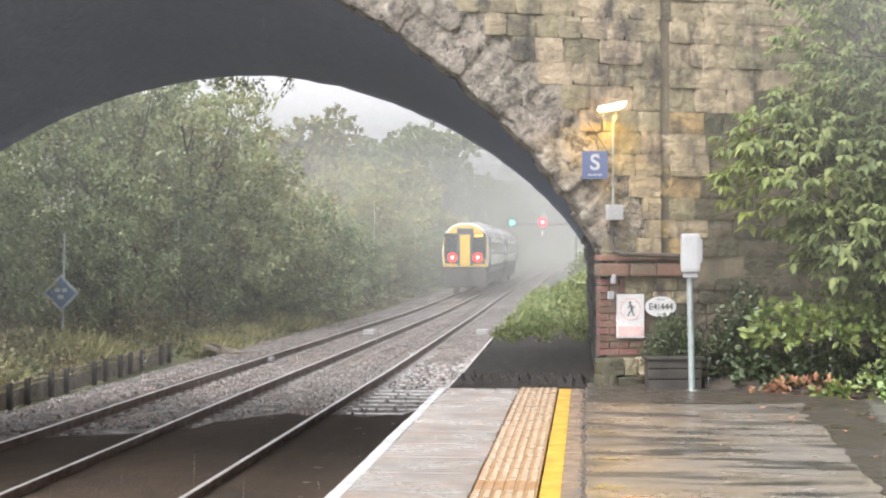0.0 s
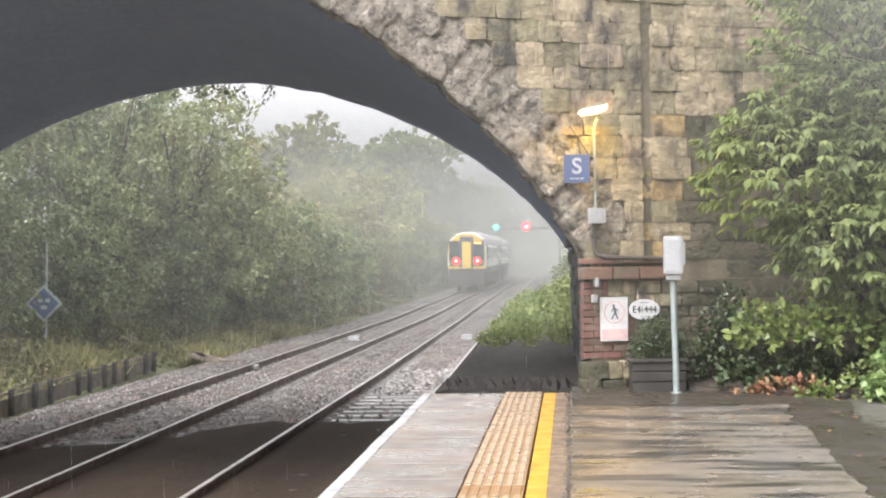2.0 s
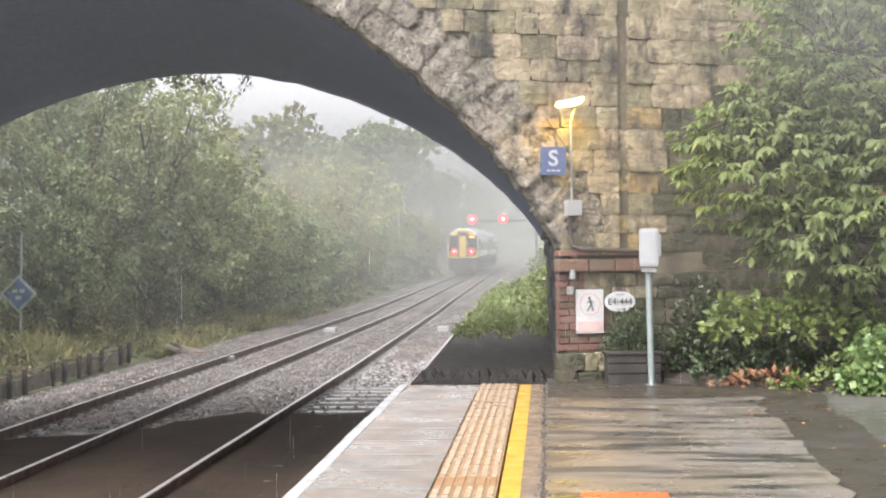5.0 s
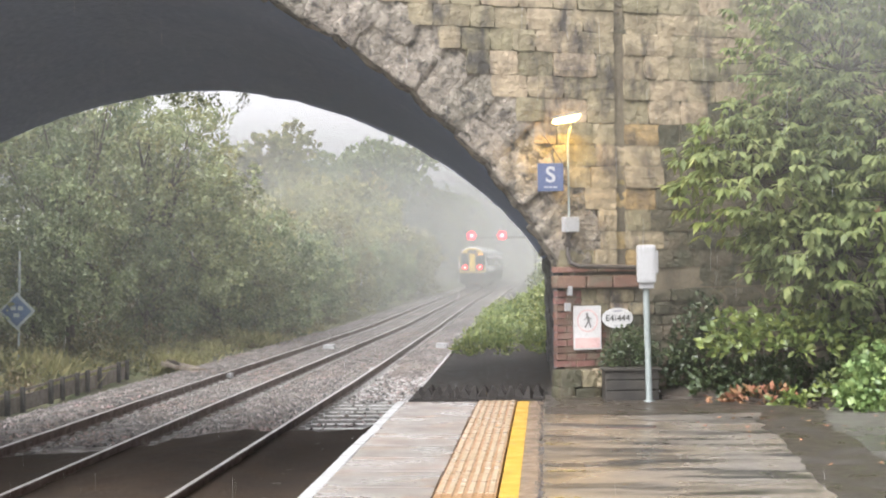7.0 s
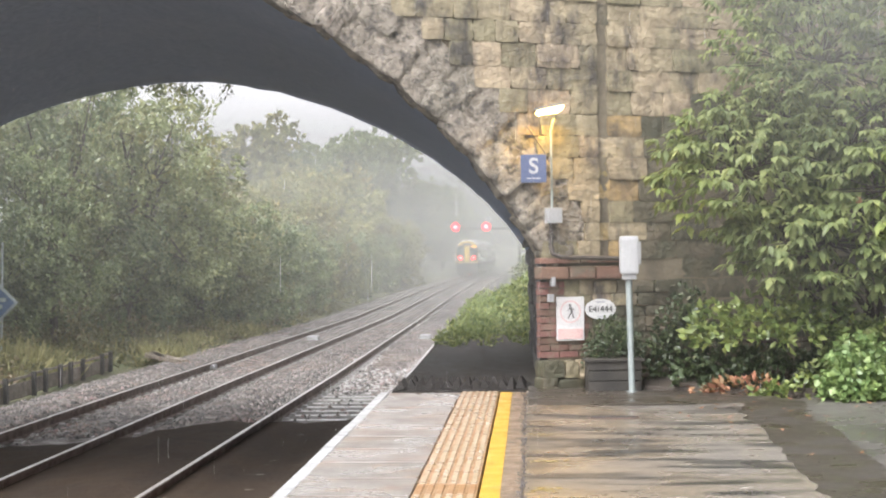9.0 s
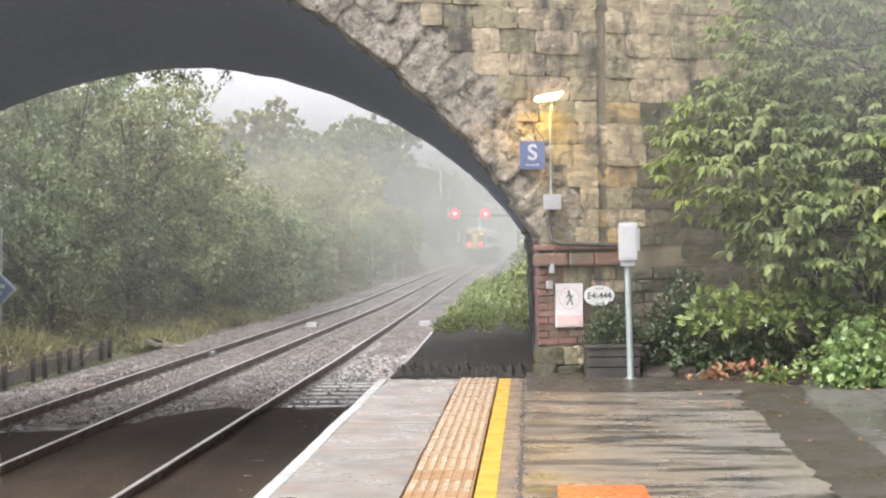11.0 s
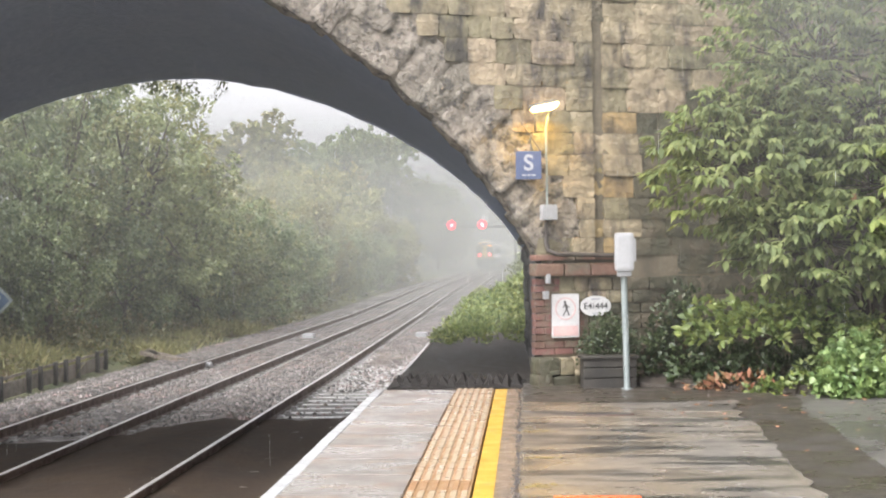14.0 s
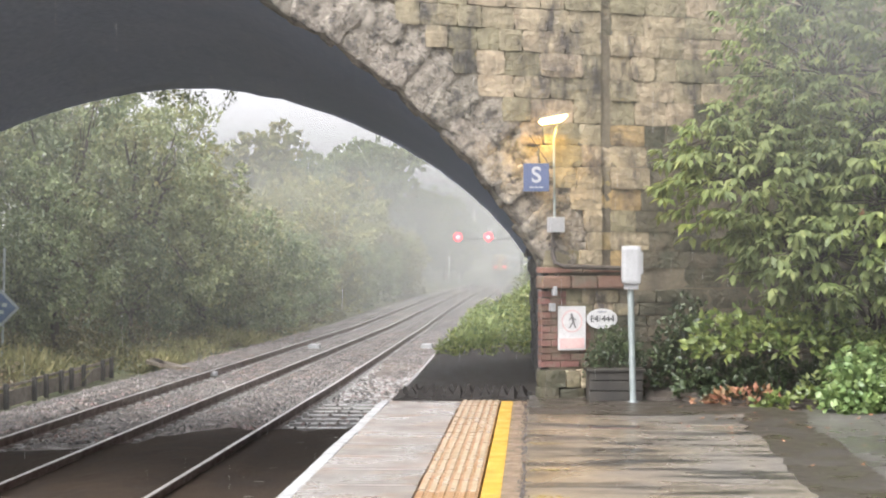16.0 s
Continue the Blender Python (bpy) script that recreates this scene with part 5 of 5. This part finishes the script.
# ---------------------------------------------------------------- along the line
def build_lineside():
    fence = tagged(empty("retaining_fence"), "low dark fence of short posts and boards holding the bank", "fence")
    ds = [24.2, 25.1, 26.0, 27.3, 28.2, 30.0, 30.8, 31.9, 32.7, 33.7, 35.4, 36.2]
    xs = [-9.95 - 0.028 * (y - 26) for y in ds]
    for x, y in zip(xs, ds):
        part("post", boxed(x, y, -1.08, 0.09, 0.09, 0.50, 0.01), WOOD, fence)
    for (x0, y0), (x1, y1) in zip(zip(xs, ds), zip(xs[1:], ds[1:])):
        L, a = math.hypot(x1 - x0, y1 - y0), math.atan2(y1 - y0, x1 - x0)
        for z, h in ((-1.14, 0.30), (-0.90, 0.05)):
            bm = bmesh.new()
            box(bm, 0, 0, 0, L, 0.03, h, pose((x0 + x1) / 2 - 0.05, (y0 + y1) / 2, z + random.uniform(-0.02, 0.02), 0, 0, math.degrees(a)))
            part("board", bm, OLDWOOD if h < 0.1 else FENCE, fence)
    for i, (x, y, a) in enumerate(((-9.6, 38.2, 118), (-9.3, 37.4, 122), (-9.9, 38.8, 110))):
        ob = part("timber", boxed(0, 0, 0.05, 3.0, 0.2, 0.1, 0.01), OLDWOOD)
        ob.matrix_basis = pose(x + 0.15, y, -1.15, 0, 0, a)
        tagged(ob, "old weathered timber lying on the ballast edge", "timber", "old timbers")
    # diamond speed-and-location board
    d = tagged(empty("diamond_sign", pose(-12.2, 34.0, 0)), "faded blue diamond sign with a white rim on a thin post", "sign")
    part("post", tube(bmesh.new(), [(0, 0.06, -1.2), (0.06, 0.06, 1.85)], 0.03, 8), GALV, d)
    bm = bmesh.new()
    box(bm, 0, 0, 0, 0.62, 0.02, 0.62, pose(0, 0, 0.45) @ Matrix.Rotation(radians(45), 4, "Y"))
    part("rim", bm, GALV, d, "grey rim")
    bm = bmesh.new()
    box(bm, 0, -0.014, 0, 0.50, 0.014, 0.50, pose(0, 0, 0.45) @ Matrix.Rotation(radians(45), 4, "Y"))
    part("plate", bm, DIAMOND, d, "faded blue plate")
    for x, z, w in ((-0.08, 0.52, 0.12), (0.09, 0.52, 0.12), (0.0, 0.36, 0.14)):
        part("unreadable_mark", boxed(x, -0.024, z, w, 0.006, 0.09), GALV, d)
    # white boxes and pads between and beside the rails
    for x, y, z, sx, sy, sz in ((-6.94, 47.3, -1.0, 0.36, 0.42, 0.16), (-3.37, 47.6, -1.0, 0.34, 0.42, 0.16)):
        ob = part("track_magnet", boxed(0, 0, 0, sx, sy, sz, 0.02), PLASTIC)
        ob.matrix_basis = pose(x + 0.1, y, z + grade(y))
        tagged(ob, "pale box fixed between the rails", "track equipment", "pale track boxes")
    for x, y in ((-3.95, 35.7), (-7.15, 34.0), (-5.78, 41.0)):
        ob = part("rail_bond", boxed(0, 0, 0, 0.16, 0.30, 0.10, 0.02), PLASTIC)
        ob.matrix_basis = pose(x + swing(x, y), y, -0.99 + grade(y))
        tagged(ob, "small white fitting clipped to the rail", "track equipment", "rail fittings")


def build_signals():
    """Cantilever carrying two signal heads; the left head has a turning colour vane."""
    y0 = 162.0
    g = tagged(empty("signal_gantry", pose(0, y0, 0)), "dark steel cantilever gantry carrying two colour-light signals", "signal gantry")
    part("mast", boxed(-1.0, 0.5, 2.0, 0.3, 0.3, 7.0), UNDERFRAME, g)
    part("beam", boxed(-4.7, 0.5, 4.15, 7.6, 0.25, 0.30), UNDERFRAME, g)
    part("cabinet", boxed(-4.4, 0.3, 5.1, 0.5, 0.3, 0.6), PLASTIC, g)
    part("brace", tube(bmesh.new(), [(-1.0, 0.5, 5.4), (-4.4, 0.5, 4.3)], 0.05, 6), UNDERFRAME, g)
    vane = None
    # each lens has a wider glowing disc behind it as its glare halo
    for x, two in ((-4.58, False), (-7.89, True)):
        head = part("signal_head", boxed(x, 0.65, 4.36, 0.95, 0.2, 1.05, 0.05), UNDERFRAME, g)
        if not two:
            part("lens", disc(bmesh.new(), 0.17, 0.17, -0.05, 0.0), SIG_RED, head, "lit red lens").location = (x, 0.1, 4.36)
            part("halo_disc", disc(bmesh.new(), 0.50, 0.50, -0.03, 0.0), SIG_HALO, head, "red glare halo around the lens").location = (x, 0.115, 4.36)
            continue
        vane = empty("colour_vane", pose(x, 0.06, 4.36))
        vane.parent = head
        for mat_, halo_, ya, rr in ((SIG_GREEN, SIG_GREEN_HALO, 0.0, 0.34), (SIG_RED, SIG_HALO, 180.0, 0.50)):
            for mm, r, d in ((mat_, 0.17, 0.07), (halo_, rr, 0.05)):
                bm = disc(bmesh.new(), r, r, -d, -d + 0.015)
                bmesh.ops.rotate(bm, verts=bm.verts, matrix=Matrix.Rotation(radians(ya), 3, "Z"))
                part("lens" if r < 0.2 else "halo_disc", bm, mm, vane)
        part("shade_plate", disc(bmesh.new(), 0.51, 0.51, -0.03, 0.03), SIGN_BLACK, vane)
    return vane


# ---------------------------------------------------------------- train
def coach_profile():
    return [(-1.30, 1.22), (-1.36, 1.5), (-1.37, 2.2), (-1.30, 2.9), (-1.12, 3.35), (-0.75, 3.66), (-0.3, 3.80),
            (0.3, 3.80), (0.75, 3.66), (1.12, 3.35), (1.30, 2.9), (1.37, 2.2), (1.36, 1.5), (1.30, 1.22)]


def build_train():
    """Two coaches; origin at rail height under the rear end, running along +y."""
    train = tagged(empty("train"), "two-coach diesel passenger train with yellow end and red tail lights", "train")
    for c in range(2):
        y0, y1 = 23.4 * c, 23.4 * c + 23.0
        prof = coach_profile()
        bm = bmesh.new()
        rings = []
        for y, s in ((y0, 0.94), (y0 + 0.25, 1.0), (y1 - 0.25, 1.0), (y1, 0.94)):
            rings.append([bm.verts.new((x * s, y, 1.22 + (z - 1.22) * (0.97 if s < 1 else 1))) for x, z in prof])
        for a, b in zip(rings, rings[1:]):
            for k in range(len(prof)):
                bm.faces.new((a[k], a[(k + 1) % len(prof)], b[(k + 1) % len(prof)], b[k]))
        bm.faces.new(rings[0])
        bm.faces.new(rings[-1][::-1])
        bmesh.ops.recalc_face_normals(bm, faces=bm.faces[:])
        body = part("coach_body", bm, COACH_WHITE, train)
        # roof shell
        bm = bmesh.new()
        pr = [(x * 1.006, z + 0.012) for x, z in prof[3:11]]
        r = [[bm.verts.new((x, y, z)) for x, z in pr] for y in (y0 + 0.3, y1 - 0.3)]
        for k in range(len(pr) - 1):
            bm.faces.new((r[0][k], r[0][k + 1], r[1][k + 1], r[1][k]))
        part("roof", bm, COACH_ROOF, body)
        for yy in (5, 9, 13, 17):
            part("roof_vent", boxed(0.0, y0 + yy, 3.84, 1.3, 1.5, 0.12, 0.03), COACH_ROOF, body)
        for s in (-1, 1):
            for i in range(8):
                part("window", boxed(1.362 * s, y0 + 4.0 + 2.1 * i, 2.30, 0.04, 1.75, 0.80, 0.01), COACH_GLASS, body)
            for yy in (1.7, 21.3):
                part("door", boxed(1.358 * s, y0 + yy, 2.0, 0.05, 1.0, 1.95, 0.01), COACH_BLUE, body)
            part("skirt_band", boxed(1.335 * s, (y0 + y1) / 2, 1.12, 0.06, 22.4, 0.40), COACH_BLUE, body)
        part("underframe", boxed(0, (y0 + y1) / 2, 0.72, 2.45, 21.5, 1.05, 0.03), UNDERFRAME, body)
        for yy in (3.2, 19.8):
            bogie = part("bogie", boxed(0, y0 + yy, 0.62, 2.1, 3.2, 0.45, 0.05), UNDERFRAME, body)
            for dy in (-1.2, 1.2):
                for s in (-1, 1):
                    w = part("wheel", tube(bmesh.new(), [(0.70 * s, y0 + yy + dy, 0.42), (0.82 * s, y0 + yy + dy, 0.42)], 0.42, 16), RUST, bogie)
    # rear end
    end = part("end_panel", boxed(0, -0.03, 2.1, 2.58, 0.10, 1.72, 0.03), COACH_YELLOW, train, "yellow end panel")
    bm = bmesh.new()
    vs = [(-1.27, 2.9), (-1.05, 3.3), (-0.7, 3.58), (-0.3, 3.70), (0.3, 3.70), (0.7, 3.58), (1.05, 3.3), (1.27, 2.9)]
    f0 = [bm.verts.new((x, -0.08, z)) for x, z in vs]
    f1 = [bm.verts.new((x, 0.05, z)) for x, z in vs]
    bm.faces.new(f0)
    bm.faces.new(f1[::-1])
    for k in range(len(vs)):
        bm.faces.new((f0[k], f1[k], f1[(k + 1) % len(vs)], f0[(k + 1) % len(vs)]))
    bmesh.ops.recalc_face_normals(bm, faces=bm.faces[:])
    part("end_dome", bm, COACH_YELLOW, train)
    for s in (-1, 1):
        part("cab_window", boxed(0.82 * s, -0.09, 2.46, 0.82, 0.08, 1.46, 0.05), COACH_GLASS, train, "dark cab window")
        part("lower_panel", boxed(0.82 * s, -0.075, 1.63, 0.74, 0.04, 0.44, 0.03), COACH_BLUE, train)
        part("tail_light", disc(bmesh.new(), 0.085, 0.085, -0.15, -0.09, 16), TAIL_RED, train, "lit red tail light").location = (0.75 * s, 0, 1.78)
        # added glowing disc: the halo of glare around the tail light
        part("tail_light_halo", disc(bmesh.new(), 0.28, 0.28, -0.137, -0.08, 16), TAIL_HALO, train, "red glare halo around the tail light").location = (0.75 * s, 0, 1.78)
    part("gangway_frame", boxed(0, -0.12, 2.40, 0.95, 0.18, 2.2, 0.05), COACH_BLUE, train)
    part("gangway_door", boxed(0, -0.22, 2.2, 0.60, 0.06, 1.85, 0.02), COACH_YELLOW, train, "yellow gangway door")
    part("destination_display", boxed(0.80, -0.14, 3.06, 0.50, 0.03, 0.15), DISPLAY, train, "lit amber destination display")
    part("valance", boxed(0, 0.02, 0.66, 2.45, 0.2, 1.10, 0.03), UNDERFRAME, train)
    part("coupler", boxed(0, -0.25, 0.85, 0.4, 0.6, 0.35, 0.05), UNDERFRAME, train)
    part("gangway", boxed(0, 23.2, 2.2, 1.2, 0.6, 2.3), UNDERFRAME, train)
    # the bodies ride on their springs above the bogies
    for ob in train.children:
        ob.location.z += 0.42
        for sub in ob.children:
            if sub.name.startswith("bogie"):
                sub.location.z -= 0.42
    return train


# ---------------------------------------------------------------- rain
def streaks(name, specs, label, density_seed):
    """Thin falling streaks: (x, y, z, width, length) each, as upright slivers."""
    random.seed(density_seed)
    v, f = [], []
    for x, y, z, w, L in specs:
        a = random.uniform(-0.9, 0.9)
        dx, dy = w * 0.5 * math.cos(a), w * 0.5 * math.sin(a)
        lean = random.uniform(-0.02, 0.02) * L
        b = len(v)
        v += [(x - dx, y - dy, z), (x + dx, y + dy, z), (x + dx + lean, y + dy, z + L), (x - dx + lean, y - dy, z + L)]
        f.append((b, b + 1, b + 2, b + 3))
    return tagged(new(name, mesh_from(name, v, f, RAIN)), label, "rain", kind="stuff")


def mist_material(alpha):
    """Thin veil of rain mist: lets most light by, scatters the rest; thins out upwards."""
    m = bpy.data.materials.new("mist")
    m.use_nodes = True
    n, l = m.node_tree.nodes, m.node_tree.links
    n.remove(n["Principled BSDF"])
    geo = n.new("ShaderNodeNewGeometry")
    sep = n.new("ShaderNodeSeparateXYZ")
    l.new(geo.outputs["Position"], sep.inputs[0])
    fade = n.new("ShaderNodeMapRange")
    fade.interpolation_type = "SMOOTHSTEP"
    for i, v in ((1, 3.0), (2, 15.0), (3, alpha), (4, 0.0)):
        fade.inputs[i].default_value = v
    l.new(sep.outputs["Z"], fade.inputs[0])
    cloud = n.new("ShaderNodeTexNoise")
    cloud.inputs["Scale"].default_value, cloud.inputs["Detail"].default_value = 0.09, 3.0
    l.new(geo.outputs["Position"], cloud.inputs["Vector"])
    vary = n.new("ShaderNodeMapRange")
    for i, v in ((1, 0.3), (2, 0.7), (3, 0.65), (4, 1.3)):
        vary.inputs[i].default_value = v
    l.new(cloud.outputs[0], vary.inputs[0])
    mul = n.new("ShaderNodeMath")
    mul.operation = "MULTIPLY"
    l.new(fade.outputs[0], mul.inputs[0])
    l.new(vary.outputs[0], mul.inputs[1])
    dif, tra, clear = n.new("ShaderNodeBsdfDiffuse"), n.new("ShaderNodeBsdfTranslucent"), n.new("ShaderNodeBsdfTransparent")
    for d in (dif, tra):
        d.inputs["Color"].default_value = (0.375, 0.38, 0.36, 1)
    both, mix = n.new("ShaderNodeMixShader"), n.new("ShaderNodeMixShader")
    l.new(dif.outputs[0], both.inputs[1])
    l.new(tra.outputs[0], both.inputs[2])
    l.new(mul.outputs[0], mix.inputs[0])
    l.new(clear.outputs[0], mix.inputs[1])
    l.new(both.outputs[0], mix.inputs[2])
    l.new(mix.outputs[0], n["Material Output"].inputs["Surface"])
    return m


def build_mist(first=28.0, step=12.0, count=21):
    """Veils of rain drifting across the line, one behind another, uneven and slightly slanted."""
    random.seed(33)
    for k in range(count):
        mat_ = mist_material(0.055 + 0.0053 * k)
        y0 = first + step * k
        xs = [-110 + 5 * i for i in range(37)]
        rows = [-3, 4, 10, 20]
        slant = random.uniform(-0.05, 0.05) if k else 0.03
        v = [(x, y0 + slant * x + 2.5 * noise.noise(Vector((x * 0.06, k * 3.3, z * 0.05))), z) for z in rows for x in xs]
        q = len(xs)
        f = [(j * q + i, j * q + i + 1, (j + 1) * q + i + 1, (j + 1) * q + i) for j in range(3) for i in range(q - 1)]
        tagged(new("mist", mesh_from("mist", v, f, mat_, True)), "pale veil of rain mist drifting over the line", "mist", "rain mist", kind="stuff")


def build_haze_veil():
    """Added haze veil before the bridge that lifts the darks, denser over the top of the bush."""
    m = mist_material(0.0)
    n, l = m.node_tree.nodes, m.node_tree.links
    sep = next(k for k in n if k.type == "SEPXYZ")
    mul = next(k for k in n if k.type == "MATH")

    def rise(socket, a, b, lo, hi):
        k = n.new("ShaderNodeMapRange")
        k.interpolation_type = "SMOOTHSTEP"
        for i, v in ((1, a), (2, b), (3, lo), (4, hi)):
            k.inputs[i].default_value = v
        l.new(socket, k.inputs[0])
        return k.outputs[0]

    def maths(op, a, b):
        k = n.new("ShaderNodeMath")
        k.operation = op
        l.new(a, k.inputs[0])
        l.new(b, k.inputs[1])
        return k.outputs[0]
    thin = rise(sep.outputs["Z"], -0.1, 1.5, 0.0, 0.078)
    bush = maths("MULTIPLY", rise(sep.outputs["X"], 0.8, 3.2, 0.0, 1.0), rise(sep.outputs["Z"], 1.8, 4.2, 0.0, 0.29))
    l.new(maths("ADD", thin, bush), mul.inputs[0])
    us, zs = [-14 + 0.5 * i for i in range(49)], [-1.0 + 0.5 * i for i in range(17)]
    v = [WALL @ Vector((u, -2.6 + 0.12 * noise.noise(Vector((u * 0.3, z * 0.3, 0))), z)) for z in zs for u in us]
    q = len(us)
    f = [(j * q + i, j * q + i + 1, (j + 1) * q + i + 1, (j + 1) * q + i) for j in range(len(zs) - 1) for i in range(q - 1)]
    tagged(new("haze_veil", mesh_from("haze_veil", v, f, m, True)), "added pale haze veil that lifts the darks before the bridge", "mist", "rain mist", kind="stuff")


def near_rain():
    random.seed(32)
    out = []
    for i in range(6500):
        y = random.uniform(6, 15)
        x = random.uniform(-0.45 * y, 0.30 * y)
        out.append((x, y, random.uniform(-2, 98), 0.0004, random.uniform(0.07, 0.2)))
    return out


def build_crumbs():
    random.seed(42)
    v, f = [], []
    for k in range(520):
        y = random.uniform(6.5, 15.9)
        x = -0.015 + random.gauss(0, 0.022) + 0.02 * noise.noise(Vector((0, y * 2, 0)))
        r = random.uniform(0.004, 0.016)
        b = len(v)
        v += [(x + r * random.uniform(0.6, 1.2) * math.cos(a), y + 1.6 * r * random.uniform(0.6, 1.2) * math.sin(a), -0.006) for a in (0, 1.3, 2.5, 3.8, 5.0)] + [(x, y, r * 0.7)]
        f += [(b + i, b + (i + 1) % 5, b + 5) for i in range(5)]
    tagged(new("crumbled_asphalt", mesh_from("crumbled_asphalt", v, f, CRUMB)), "dark crumbs of asphalt along the joint", "asphalt crumbs", kind="stuff")


def build_litter():
    random.seed(41)
    v, f = [], []
    for k in range(70):
        x = random.uniform(1.3, 4.2)
        y = random.uniform(13.2, 15.6) if k % 3 else random.uniform(10, 14)
        a = random.uniform(0, 6.28)
        d = Vector((math.cos(a), math.sin(a), 0.12))
        add_leaf(v, f, Vector((x, y, 0.008)), d, Vector((-math.sin(a), math.cos(a), 0)), random.uniform(0.03, 0.07), random.uniform(0.02, 0.035))
    tagged(new("fallen_leaves", mesh_from("fallen_leaves", v, f, DEAD)), "scattered wet fallen leaves on the tarmac", "leaves", kind="stuff")


build_bed()
build_crumbs()
build_litter()
build_trough()
build_signs()
build_lamp()
build_post()
build_lineside()
VANE = build_signals()
TRAIN = build_train()
build_mist()
build_haze_veil()
NEAR_RAIN = streaks("falling_rain", near_rain(), "thin falling streaks of rain before the bridge", 2)


def motions():
    run = [(0, 88), (2, 105.5), (3.5, 119), (5, 132), (7, 150), (9.6, 176), (12.5, 204), (14.5, 226), (16, 244)]
    walk(TRAIN, [(t, pose(FAR_TRACK + bend(y), y, RAIL_Z + grade(y), 0, 0, -math.degrees(heading(y + 12)))) for t, y in run])
    base = VANE.matrix_basis.copy()
    walk(VANE, [(t, base @ pose(0, 0, 0, 0, 0, a)) for t, a in ((0, 0), (4.6, 0), (4.75, 60), (4.9, 120), (5.05, 180), (16, 180))])
    walk(NEAR_RAIN, [(0, pose(0, 0, 0)), (16, pose(0, 0, -92))])


motions()
